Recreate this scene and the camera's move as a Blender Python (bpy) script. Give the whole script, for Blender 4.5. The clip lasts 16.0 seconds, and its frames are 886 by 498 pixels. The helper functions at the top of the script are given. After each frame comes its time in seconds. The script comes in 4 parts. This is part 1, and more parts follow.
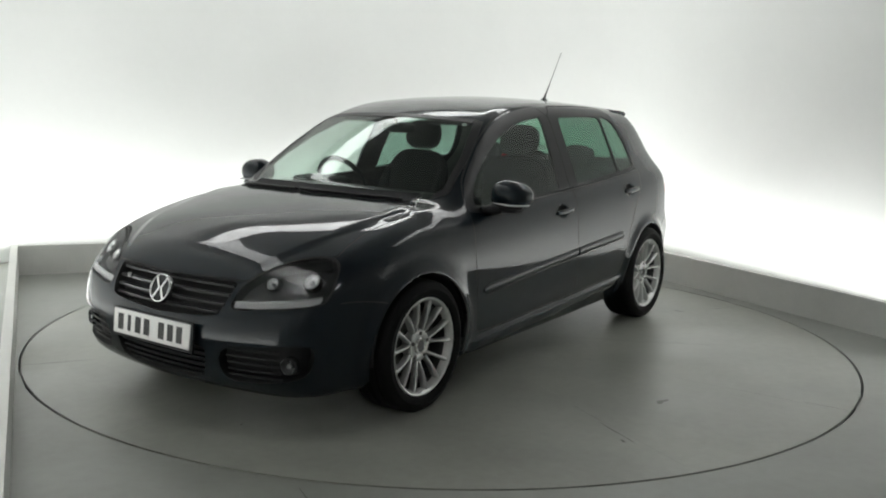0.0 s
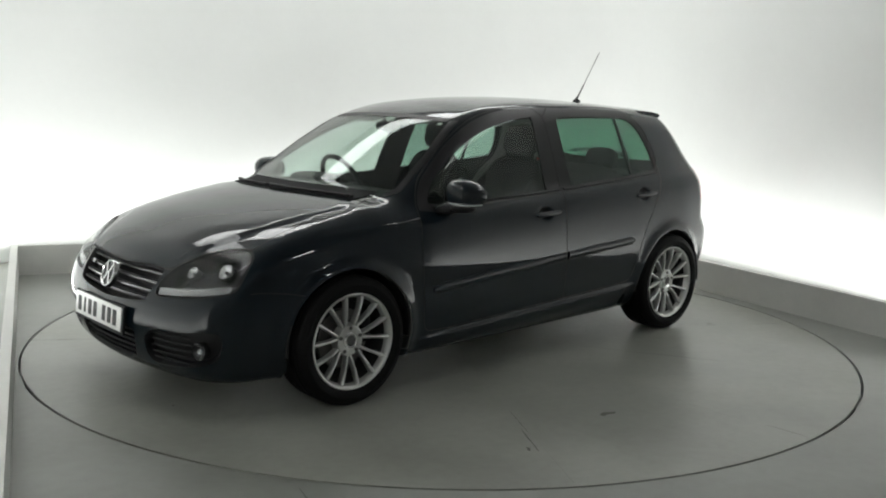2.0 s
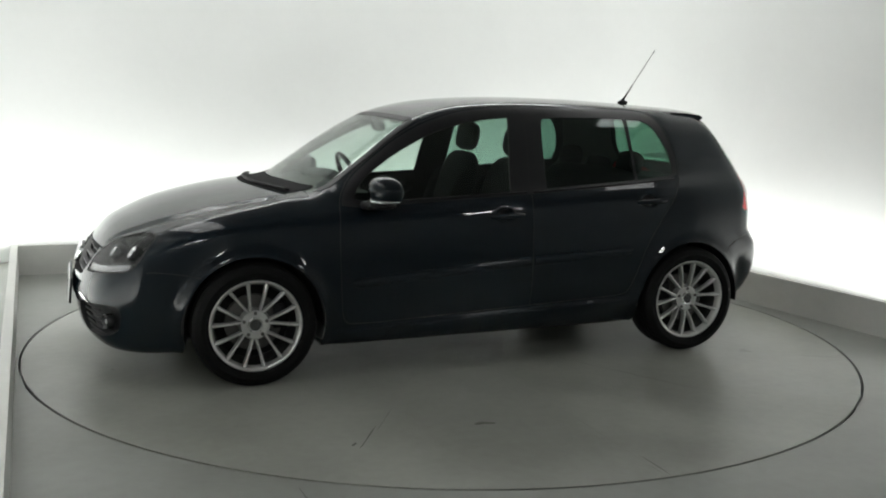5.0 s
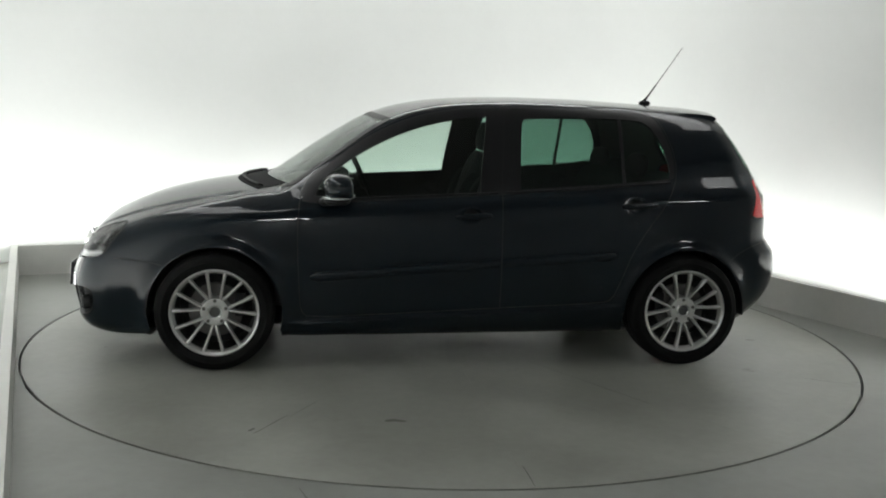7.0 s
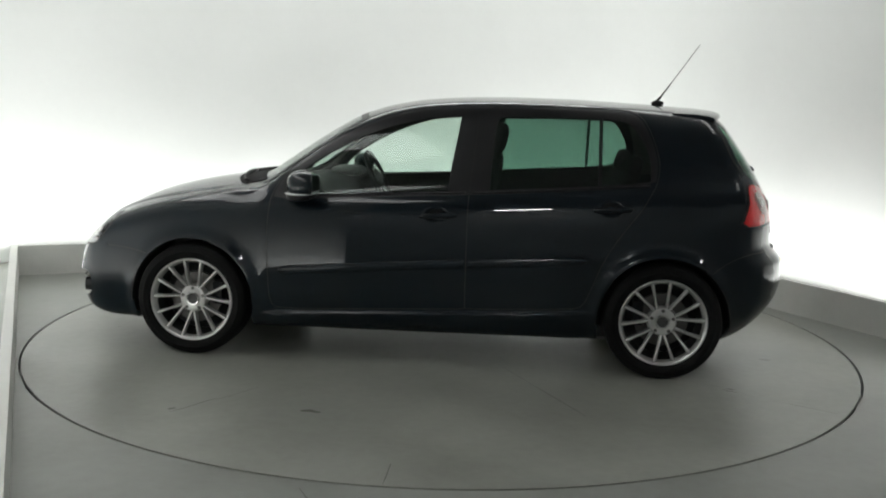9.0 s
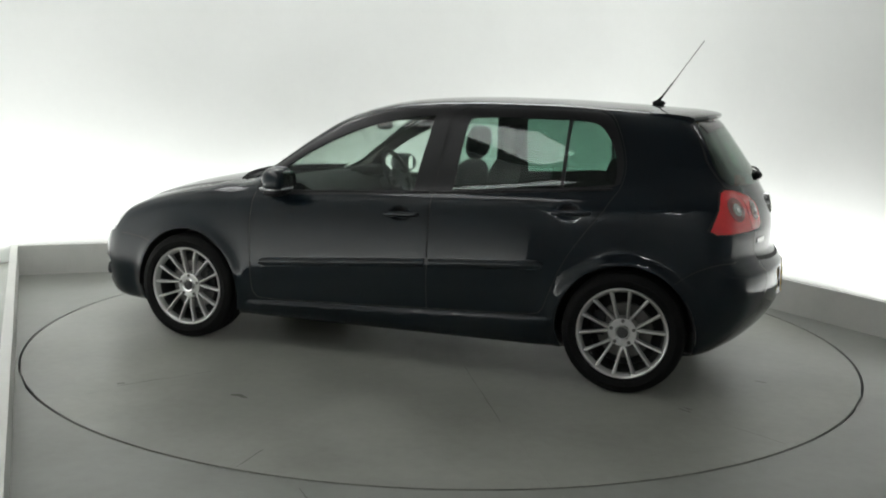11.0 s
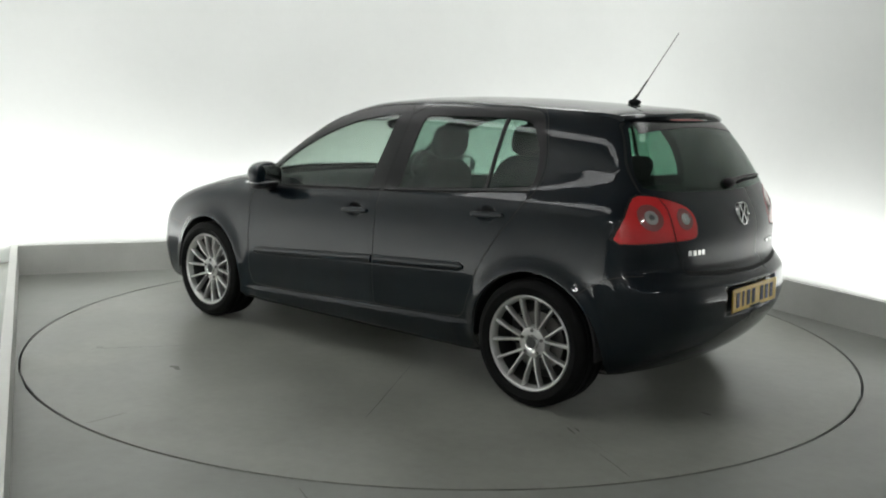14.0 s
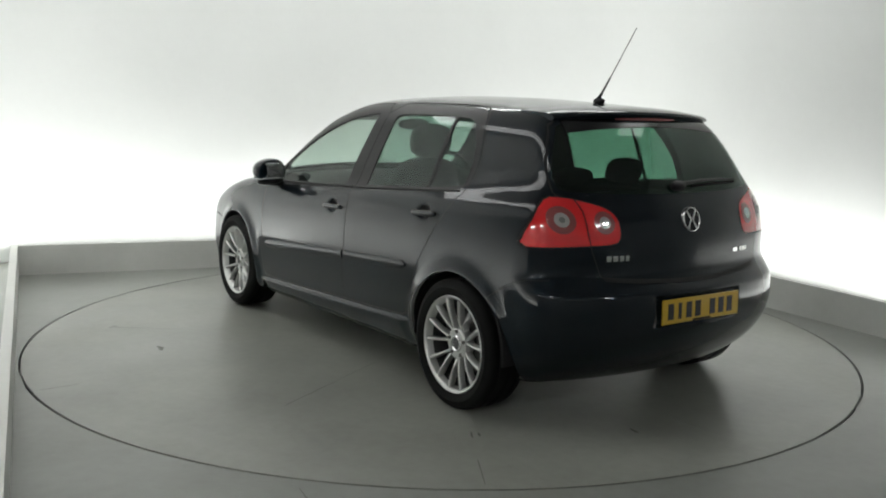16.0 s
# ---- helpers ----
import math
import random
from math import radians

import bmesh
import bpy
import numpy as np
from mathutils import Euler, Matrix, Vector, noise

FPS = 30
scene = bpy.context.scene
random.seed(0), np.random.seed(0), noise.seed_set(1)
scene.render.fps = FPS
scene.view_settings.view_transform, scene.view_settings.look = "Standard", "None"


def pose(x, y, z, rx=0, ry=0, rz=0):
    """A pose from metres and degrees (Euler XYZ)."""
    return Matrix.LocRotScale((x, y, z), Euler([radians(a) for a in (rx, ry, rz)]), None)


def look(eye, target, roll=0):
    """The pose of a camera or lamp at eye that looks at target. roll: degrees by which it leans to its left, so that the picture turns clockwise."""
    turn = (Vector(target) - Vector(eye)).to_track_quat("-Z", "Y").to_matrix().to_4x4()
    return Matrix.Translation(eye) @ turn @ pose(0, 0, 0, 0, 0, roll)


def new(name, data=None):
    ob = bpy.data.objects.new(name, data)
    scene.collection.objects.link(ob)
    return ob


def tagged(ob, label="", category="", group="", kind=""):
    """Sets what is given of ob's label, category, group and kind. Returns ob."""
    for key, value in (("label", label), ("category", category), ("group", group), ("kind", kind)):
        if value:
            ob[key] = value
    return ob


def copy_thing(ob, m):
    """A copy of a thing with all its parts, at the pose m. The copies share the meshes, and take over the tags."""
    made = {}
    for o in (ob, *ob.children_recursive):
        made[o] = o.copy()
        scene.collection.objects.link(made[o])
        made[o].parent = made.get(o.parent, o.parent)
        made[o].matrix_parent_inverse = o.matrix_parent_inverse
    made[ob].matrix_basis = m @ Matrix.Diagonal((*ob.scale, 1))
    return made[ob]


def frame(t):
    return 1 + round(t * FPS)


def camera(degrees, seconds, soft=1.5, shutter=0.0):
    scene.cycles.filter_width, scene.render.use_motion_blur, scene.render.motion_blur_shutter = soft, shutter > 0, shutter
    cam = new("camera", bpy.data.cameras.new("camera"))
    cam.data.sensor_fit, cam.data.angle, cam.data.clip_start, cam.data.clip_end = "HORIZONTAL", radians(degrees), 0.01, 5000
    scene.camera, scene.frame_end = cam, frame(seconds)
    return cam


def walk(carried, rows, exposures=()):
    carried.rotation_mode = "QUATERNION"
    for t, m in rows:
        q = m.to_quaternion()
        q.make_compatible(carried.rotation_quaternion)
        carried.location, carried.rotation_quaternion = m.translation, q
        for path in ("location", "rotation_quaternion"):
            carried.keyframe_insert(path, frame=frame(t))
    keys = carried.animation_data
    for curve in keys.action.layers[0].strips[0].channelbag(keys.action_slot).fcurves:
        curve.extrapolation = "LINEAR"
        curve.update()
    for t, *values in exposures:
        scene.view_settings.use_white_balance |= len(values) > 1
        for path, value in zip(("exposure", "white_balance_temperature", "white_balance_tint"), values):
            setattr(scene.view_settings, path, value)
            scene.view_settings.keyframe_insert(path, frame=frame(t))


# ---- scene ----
# ---------------------------------------------------------------- camera
cam = camera(50.8, 16.0, soft=2.0)
EYE = (0.0, -5.766, 1.4446)
AIM = (EYE[0] - 0.0012 * 5, EYE[1] + 0.98753 * 5, EYE[2] - 0.15741 * 5)
STAND = look(EYE, AIM, 1.63)
walk(cam, [(0.0, STAND), (16.0, STAND)])

# ---------------------------------------------------------------- light
scene.view_settings.exposure = 0.0
world = bpy.data.worlds.new("studio_world")
world.use_nodes = True
world.node_tree.nodes["Background"].inputs[0].default_value = (0.9, 1.0, 0.95, 1)
world.node_tree.nodes["Background"].inputs[1].default_value = 0.02
scene.world = world


# the floor is a square edged by a low upstand; battens behind it wash the walls
CURB = [(-1.072, -3.64), (-3.317, 1.385), (1.167, 3.23), (4.0, -1.91)]
CURB_H = 0.235
GAP = 0.45


def shifted(line, d):
    """An open polyline moved sideways by d to its left, mitred."""
    out = []
    v = [Vector(p) for p in line]
    for i, p in enumerate(v):
        n = []
        if i > 0:
            n.append((p - v[i - 1]).normalized())
        if i < len(v) - 1:
            n.append((v[i + 1] - p).normalized())
        m = sum((Vector((-k.y, k.x)) for k in n), Vector((0, 0)))
        m.normalize()
        out.append(p + m * (d / max(0.3, m.dot(Vector((-n[0].y, n[0].x))))))
    return out


def strip_light(a, b, power, z):
    """A fluorescent batten lying behind the edging, washing the wall."""
    a, b = Vector((*a, z)), Vector((*b, z))
    lamp = bpy.data.lights.new("batten_light", "AREA")
    lamp.shape, lamp.size, lamp.size_y = "RECTANGLE", (b - a).length, 0.10
    lamp.energy, lamp.color = power, LIGHT
    ob = new("batten_light", lamp)
    d, up = (b - a).normalized(), Vector((0, 0, 1))
    ob.matrix_world = Matrix.Translation((a + b) / 2) @ Matrix((d, up.cross(d), up)).transposed().to_4x4() @ pose(0, 0, 0, 180, 0, 0)
    return ob


LIGHT = (0.98, 1.0, 0.985)
_mid = shifted(CURB, 0.315)
for _i in range(3):
    strip_light(_mid[_i], _mid[_i + 1], 9.6 * (_mid[_i + 1] - _mid[_i]).length, 0.10)

# ---------------------------------------------------------------- materials


def material(name, base, rough=0.5, metal=0.0, grain=0.0, scale=8.0, bump=0.0, bump_scale=200.0, second=None, **more):
    """Principled material; grain mixes a second tone in by noise at two scales, bump gives fine relief."""
    m = bpy.data.materials.new(name)
    m.use_nodes = True
    nt = m.node_tree
    b = nt.nodes["Principled BSDF"]
    b.inputs["Base Color"].default_value = (*base, 1)
    b.inputs["Roughness"].default_value, b.inputs["Metallic"].default_value = rough, metal
    for k, v in more.items():
        b.inputs[k.replace("_", " ")].default_value = v
    if grain or bump:
        co = nt.nodes.new("ShaderNodeTexCoord")
    if grain:
        n1, n2 = nt.nodes.new("ShaderNodeTexNoise"), nt.nodes.new("ShaderNodeTexNoise")
        n1.inputs["Scale"].default_value, n2.inputs["Scale"].default_value = scale, scale * 11
        n1.inputs["Detail"].default_value = 5
        nt.links.new(co.outputs["Object"], n1.inputs["Vector"])
        nt.links.new(co.outputs["Object"], n2.inputs["Vector"])
        mul = nt.nodes.new("ShaderNodeMath")
        mul.operation = "MULTIPLY_ADD"
        mul.inputs[1].default_value = 0.35
        nt.links.new(n2.outputs["Fac"], mul.inputs[0])
        nt.links.new(n1.outputs["Fac"], mul.inputs[2])
        ramp = nt.nodes.new("ShaderNodeMapRange")
        ramp.inputs["From Min"].default_value, ramp.inputs["From Max"].default_value = 0.4, 0.95
        ramp.inputs["To Max"].default_value = grain
        nt.links.new(mul.outputs[0], ramp.inputs["Value"])
        mix = nt.nodes.new("ShaderNodeMix")
        mix.data_type = "RGBA"
        mix.inputs["A"].default_value = (*base, 1)
        mix.inputs["B"].default_value = (*(second or [c * 0.6 for c in base]), 1)
        nt.links.new(ramp.outputs["Result"], mix.inputs["Factor"])
        nt.links.new(mix.outputs["Result"], b.inputs["Base Color"])
    if bump:
        nb, bp = nt.nodes.new("ShaderNodeTexNoise"), nt.nodes.new("ShaderNodeBump")
        nb.inputs["Scale"].default_value = bump_scale
        bp.inputs["Strength"].default_value, bp.inputs["Distance"].default_value = bump, 0.002
        nt.links.new(co.outputs["Object"], nb.inputs["Vector"])
        nt.links.new(nb.outputs["Fac"], bp.inputs["Height"])
        nt.links.new(bp.outputs["Normal"], b.inputs["Normal"])
    return m


WALL = material("wall_paint", (0.80, 0.81, 0.79), 0.6, grain=0.10, scale=1.5, bump=0.05)
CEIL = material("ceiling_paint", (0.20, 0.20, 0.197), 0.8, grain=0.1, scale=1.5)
DIM = material("grey_wall", (0.78, 0.79, 0.79), 0.8, grain=0.3, scale=3)
CURBM = material("edging_paint", (0.72, 0.72, 0.69), 0.5, grain=0.25, scale=5, bump=0.1)
FLOOR = material("floor_paint", (0.31, 0.322, 0.298), 0.40, grain=0.9, scale=1.5, second=(0.235, 0.242, 0.215), bump=0.15, bump_scale=60)
DISC = material("turntable_paint", (0.34, 0.35, 0.313), 0.38, grain=0.95, scale=1.7, second=(0.245, 0.25, 0.22), bump=0.15, bump_scale=60)
SCUFF = material("dark_scuff", (0.10, 0.102, 0.092), 0.7, grain=0.8, scale=40, second=(0.19, 0.19, 0.172))
BLACKGAP = material("dark_gap", (0.012, 0.012, 0.012), 0.8)
PAINT = material("car_paint", (0.0024, 0.0062, 0.0098), 0.40, 0.0, grain=0.5, scale=300, second=(0.0034, 0.0084, 0.0130), Specular_IOR_Level=0.06, Coat_Weight=0.85, Coat_Roughness=0.025, Coat_IOR=1.46)
RUBBER = material("tyre_rubber", (0.0045, 0.0045, 0.0045), 0.7, grain=0.4, scale=20, second=(0.008, 0.008, 0.008), Specular_IOR_Level=0.15)
ALLOY = material("silver_alloy", (0.60, 0.60, 0.59), 0.28, 0.66, grain=0.3, scale=30, second=(0.46, 0.46, 0.45))
# wheel alloy darkened to hold the barrel's shade; also the dark hanging rods
SHADE_ROD_METAL = material("barrel_shade_rod_metal", (0.05, 0.05, 0.05), 0.5, 0.6, grain=0.3, scale=20)
STEEL = material("brake_steel", (0.16, 0.155, 0.15), 0.45, 0.8, grain=0.4, scale=25)
CHROME = material("chrome", (0.80, 0.80, 0.80), 0.08, 1.0)
PLASTIC = material("black_plastic", (0.009, 0.009, 0.010), 0.5, bump=0.2, bump_scale=900, Specular_IOR_Level=0.3)
SCUTTLE = material("scuttle_plastic", (0.007, 0.007, 0.008), 0.75, Specular_IOR_Level=0.15)
GLOSSBLACK = material("gloss_black", (0.008, 0.008, 0.009), 0.16, Specular_IOR_Level=0.35)
BLADE = material("satin_black", (0.008, 0.008, 0.009), 0.38, Specular_IOR_Level=0.3)
LINING = material("pale_headlining", (0.20, 0.20, 0.19), 0.9, grain=0.3, scale=40)
BAND = material("indicator_silver", (0.42, 0.42, 0.43), 0.30, 0.35, grain=0.5, scale=120)
TRIM = material("interior_trim", (0.012, 0.012, 0.0125), 0.75, grain=0.4, scale=6)
CLOTH = material("seat_cloth", (0.010, 0.010, 0.011), 0.95, grain=0.5, scale=8, second=(0.016, 0.016, 0.018))
RED = material("red_lamp_plastic", (0.86, 0.030, 0.034), 0.12, grain=0.5, scale=220, second=(0.70, 0.020, 0.024), Coat_Weight=1.0, Coat_Roughness=0.03)
DARKRED = material("dark_red_plastic", (0.30, 0.075, 0.075), 0.15, Coat_Weight=1.0, Coat_Roughness=0.03)
CLEAR = material("clear_lamp_plastic", (0.58, 0.54, 0.52), 0.14, 0.3, Coat_Weight=1.0)
LAMPDARK = material("smoked_reflector", (0.045, 0.046, 0.048), 0.22, 0.55)
SILVER = material("silver_reflector", (0.72, 0.73, 0.74), 0.20, 0.6, grain=0.3, scale=160)
SMOKED = material("smoked_silver", (0.16, 0.16, 0.165), 0.25, 0.85, grain=0.3, scale=160)
AMBER = material("amber_lens", (0.55, 0.20, 0.03), 0.2)
WHITEPLATE = material("white_plate", (0.74, 0.74, 0.72), 0.35, grain=0.15, scale=40)
YELLOWPLATE = material("yellow_plate", (0.66, 0.42, 0.025), 0.35, grain=0.2, scale=40)
INK = material("plate_ink", (0.012, 0.012, 0.012), 0.5)


def glass(name, tint, gloss=0.03, slant=0.90):
    """Sheet glass: tinted light passes straight through, the surface mirrors more at a slant."""
    m = bpy.data.materials.new(name)
    m.use_nodes = True
    nt = m.node_tree
    nt.nodes.remove(nt.nodes["Principled BSDF"])
    t, g, w, x = (nt.nodes.new("ShaderNode" + k) for k in ("BsdfTransparent", "BsdfGlossy", "LayerWeight", "MixShader"))
    p, a = nt.nodes.new("ShaderNodeMath"), nt.nodes.new("ShaderNodeMath")
    p.operation, a.operation = "POWER", "MULTIPLY_ADD"
    p.inputs[1].default_value, a.inputs[1].default_value, a.inputs[2].default_value = 5.0, slant, gloss
    t.inputs["Color"].default_value, g.inputs["Roughness"].default_value = (*tint, 1), 0.01
    w.inputs["Blend"].default_value = 0.5
    nt.links.new(w.outputs["Facing"], p.inputs[0])
    nt.links.new(p.outputs[0], a.inputs[0])
    nt.links.new(a.outputs[0], x.inputs[0])
    nt.links.new(t.outputs[0], x.inputs[1])
    nt.links.new(g.outputs[0], x.inputs[2])
    nt.links.new(x.outputs[0], nt.nodes["Material Output"].inputs[0])
    return m


GLASS = glass("green_glass", (0.835, 0.89, 0.86))
PRIVACY = glass("dark_green_glass", (0.52, 0.64, 0.59), 0.05)
SMOKE = glass("dark_rear_glass", (0.47, 0.63, 0.55), 0.045)
LENS = glass("clear_lens", (0.96, 0.96, 0.96), 0.02, 0.30)

def stain(m, scale, lo, hi, rough):
    """Broad paler and darker patches and uneven polish on a worn painted floor."""
    nt = m.node_tree
    bsdf = nt.nodes["Principled BSDF"]
    src = bsdf.inputs["Base Color"].links[0].from_socket
    co, n = nt.nodes.new("ShaderNodeTexCoord"), nt.nodes.new("ShaderNodeTexNoise")
    n.inputs["Scale"].default_value, n.inputs["Detail"].default_value, n.inputs["Distortion"].default_value = scale, 4, 0.3
    r, g = nt.nodes.new("ShaderNodeMapRange"), nt.nodes.new("ShaderNodeMapRange")
    for k, a, b in ((r, lo, hi), (g, rough - 0.10, rough + 0.10)):
        k.inputs["From Min"].default_value, k.inputs["From Max"].default_value = 0.28, 0.72
        k.inputs["To Min"].default_value, k.inputs["To Max"].default_value = a, b
    mix = nt.nodes.new("ShaderNodeVectorMath")
    mix.operation = "SCALE"
    nt.links.new(co.outputs["Object"], n.inputs["Vector"])
    nt.links.new(n.outputs["Fac"], r.inputs["Value"])
    nt.links.new(n.outputs["Fac"], g.inputs["Value"])
    nt.links.new(src, mix.inputs[0])
    nt.links.new(r.outputs["Result"], mix.inputs["Scale"])
    nt.links.new(mix.outputs["Vector"], bsdf.inputs["Base Color"])
    nt.links.new(g.outputs["Result"], bsdf.inputs["Roughness"])


stain(FLOOR, 0.9, 0.80, 1.16, 0.38)
stain(DISC, 1.2, 0.82, 1.14, 0.37)
stain(CURBM, 2.5, 0.93, 1.05, 0.5)

# ---------------------------------------------------------------- mesh helpers


def mesh_of(name, verts, faces, mat, smooth=False):
    me = bpy.data.meshes.new(name)
    me.from_pydata([tuple(v) for v in verts], [], faces)
    me.materials.append(mat)
    if smooth:
        me.shade_smooth()
    return me


def part(name, bm, mat, parent, label="", smooth=False):
    me = bpy.data.meshes.new(name)
    bm.to_mesh(me)
    bm.free()
    me.materials.append(mat)
    if smooth:
        me.shade_smooth()
        me.set_sharp_from_angle(angle=radians(40))
    ob = new(name, me)
    ob.parent = parent
    if label:
        tagged(ob, label)
    return ob


def prism(line, thick, z0, z1):
    """A solid wall along an open polyline, thick to its left."""
    bm = bmesh.new()
    a, b = [Vector(p) for p in line], shifted(line, thick)
    ring = a + b[::-1]
    lo = [bm.verts.new((p.x, p.y, z0)) for p in ring]
    hi = [bm.verts.new((p.x, p.y, z1)) for p in ring]
    n, k = len(ring), len(a)
    for i in range(n):
        j = (i + 1) % n
        bm.faces.new((lo[i], lo[j], hi[j], hi[i]))
    for i in range(k - 1):
        bm.faces.new((hi[i], hi[i + 1], hi[n - 2 - i], hi[n - 1 - i]))
        bm.faces.new((lo[n - 1 - i], lo[n - 2 - i], lo[i + 1], lo[i]))
    bmesh.ops.recalc_face_normals(bm, faces=bm.faces)
    return bm


def rounded(line, r, n=14):
    """The polyline with its inner corners turned into arcs of radius r."""
    v = [Vector(p) for p in line]
    out = [v[0]]
    for i in range(1, len(v) - 1):
        a, b = (v[i - 1] - v[i]).normalized(), (v[i + 1] - v[i]).normalized()
        half = a.angle(b) / 2
        d = r / math.tan(half)
        c = v[i] + (a + b).normalized() * (r / math.sin(half))
        p, q = v[i] + a * d - c, v[i] + b * d - c
        for k in range(n + 1):
            out.append(c + p.slerp(q, k / n))
    return out + [v[-1]]


def structure(name, bm, mat, label, category, smooth=False):
    return tagged(part(name, bm, mat, None, label, smooth), "", category, kind="structure")


# ---------------------------------------------------------------- the studio
ROOM_H = 3.90
TUBE_H = 2.99
TABLE_R = 2.446


def studio():
    bm = bmesh.new()
    n = 128
    inner = [bm.verts.new((math.cos(a) * (TABLE_R + 0.006), math.sin(a) * (TABLE_R + 0.006), 0)) for a in (2 * math.pi * i / n for i in range(n))]
    outer = [bm.verts.new((math.cos(a) * 12, math.sin(a) * 12, 0)) for a in (2 * math.pi * i / n for i in range(n))]
    pit = [bm.verts.new((v.co.x, v.co.y, -0.08)) for v in inner]
    for i in range(n):
        j = (i + 1) % n
        bm.faces.new((inner[i], outer[i], outer[j], inner[j]))
        bm.faces.new((pit[i], inner[i], inner[j], pit[j]))
    bm.faces.new(pit)
    floor_ob = structure("floor", bm, FLOOR, "grey painted studio floor with faint scuffs", "floor")
    for x0, y0, x1, y1, w in ((-0.515, -2.47, -0.455, -2.60, 0.006), (2.02, -1.93, 2.32, -2.06, 0.012), (-1.86, 1.62, -1.52, 1.98, 0.010)):
        a, b = Vector((x0, y0, 0.0006)), Vector((x1, y1, 0.0006))
        side = Vector((y0 - y1, x1 - x0, 0)).normalized()
        bm = bmesh.new()
        rows = []
        for k in range(9):
            p = a.lerp(b, k / 8) + side * random.uniform(-0.5, 0.5) * w
            h = w / 2 * (0.25 + 0.75 * math.sin(math.pi * k / 8)) * random.uniform(0.6, 1.2)
            rows.append((bm.verts.new(p - side * h), bm.verts.new(p + side * h)))
        for p, q in zip(rows[:-1], rows[1:]):
            bm.faces.new((p[0], q[0], q[1], p[1]))
        part("floor_scuff", bm, SCUFF, floor_ob, "dark scuff in the floor paint")
    structure("edging_trim", prism(CURB, 0.05, 0.0, CURB_H), CURBM, "low off-white upstand edging the studio floor", "edging")
    wall_line = rounded(shifted(CURB, GAP), 0.75)
    structure("wall_cove", prism(wall_line, 0.1, 0.0, ROOM_H), WALL, "white coved studio wall washed by hidden lights", "wall", True)
    a, b = wall_line[0], wall_line[-1]
    back = [b, Vector((7.0, -4.0)), Vector((7.0, -7.9)), Vector((-5.0, -7.9)), Vector((-4.0, -5.0)), a]
    structure("wall_behind", prism(back, 0.1, 0.0, ROOM_H), DIM, "plain grey wall behind the camera", "wall")
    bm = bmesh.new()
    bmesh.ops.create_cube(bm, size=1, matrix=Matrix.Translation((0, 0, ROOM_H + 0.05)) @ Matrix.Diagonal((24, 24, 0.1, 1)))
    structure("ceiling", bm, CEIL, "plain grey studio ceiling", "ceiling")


GLOW = bpy.data.materials.new("light_diffuser")
GLOW.use_nodes = True
GLOW.node_tree.nodes["Principled BSDF"].inputs["Emission Color"].default_value = (*LIGHT, 1)
GLOW.node_tree.nodes["Principled BSDF"].inputs["Emission Strength"].default_value = 1.50
GLOW_SOFT = GLOW.copy()
GLOW_SOFT.name = "soft_diffuser"
GLOW_SOFT.node_tree.nodes["Principled BSDF"].inputs["Emission Strength"].default_value = 0.95
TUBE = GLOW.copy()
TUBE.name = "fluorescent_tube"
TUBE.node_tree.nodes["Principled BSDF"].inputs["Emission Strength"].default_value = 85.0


def ceiling_lights():
    """Diffuser trays along the coved walls, and twin-tube fittings, one of them added fill, at the camera's end of the
    room.
    """
    inner, outer = shifted(CURB, -0.46), shifted(CURB, 0.20)
    for i in range(3):
        a, b = (inner[i], outer[i]), (inner[i + 1], outer[i + 1])
        t0, t1 = (0.06, 0.997) if i == 0 else (0.003, 0.997) if i == 1 else (0.003, 0.80)
        tray = tagged(new("light_tray"), "white ceiling light tray with a glowing diffuser", "ceiling light", "perimeter light trays")
        bm = bmesh.new()
        p = [(u.lerp(v, t)) for t in (t0, t1) for u, v in zip(a, b)]
        ring = [p[0], p[2], p[3], p[1]]
        lo = [bm.verts.new((q.x, q.y, ROOM_H - 0.05)) for q in ring]
        hi = [bm.verts.new((q.x, q.y, ROOM_H - 0.002)) for q in ring]
        for k in range(4):
            bm.faces.new((lo[k], lo[(k + 1) % 4], hi[(k + 1) % 4], hi[k]))
        bm.faces.new(hi)
        part("tray", bm, WALL, tray)
        bm = bmesh.new()
        bm.faces.new([bm.verts.new((q.x, q.y, ROOM_H - 0.046)) for q in ring])
        bmesh.ops.solidify(bm, geom=bm.faces[:], thickness=0.004)
        part("diffuser", bm, GLOW if i == 1 else GLOW_SOFT, tray)
    # the last fitting, at the left, is added fill for the camera's end
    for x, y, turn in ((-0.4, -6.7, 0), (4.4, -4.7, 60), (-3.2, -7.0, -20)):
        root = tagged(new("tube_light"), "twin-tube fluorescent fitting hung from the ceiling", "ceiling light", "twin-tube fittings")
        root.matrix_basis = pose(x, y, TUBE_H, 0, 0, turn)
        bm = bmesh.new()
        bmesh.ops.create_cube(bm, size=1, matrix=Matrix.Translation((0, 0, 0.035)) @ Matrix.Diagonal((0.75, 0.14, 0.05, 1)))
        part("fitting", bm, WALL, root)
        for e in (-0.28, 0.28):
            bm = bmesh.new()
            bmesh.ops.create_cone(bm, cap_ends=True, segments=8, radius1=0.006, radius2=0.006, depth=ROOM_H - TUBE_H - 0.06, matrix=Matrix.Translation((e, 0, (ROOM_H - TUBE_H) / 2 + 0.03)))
            part("hanging_rod", bm, SHADE_ROD_METAL, root)
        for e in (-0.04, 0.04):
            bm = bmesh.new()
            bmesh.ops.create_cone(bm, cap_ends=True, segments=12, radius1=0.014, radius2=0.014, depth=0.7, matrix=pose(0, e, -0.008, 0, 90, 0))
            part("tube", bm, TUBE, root)


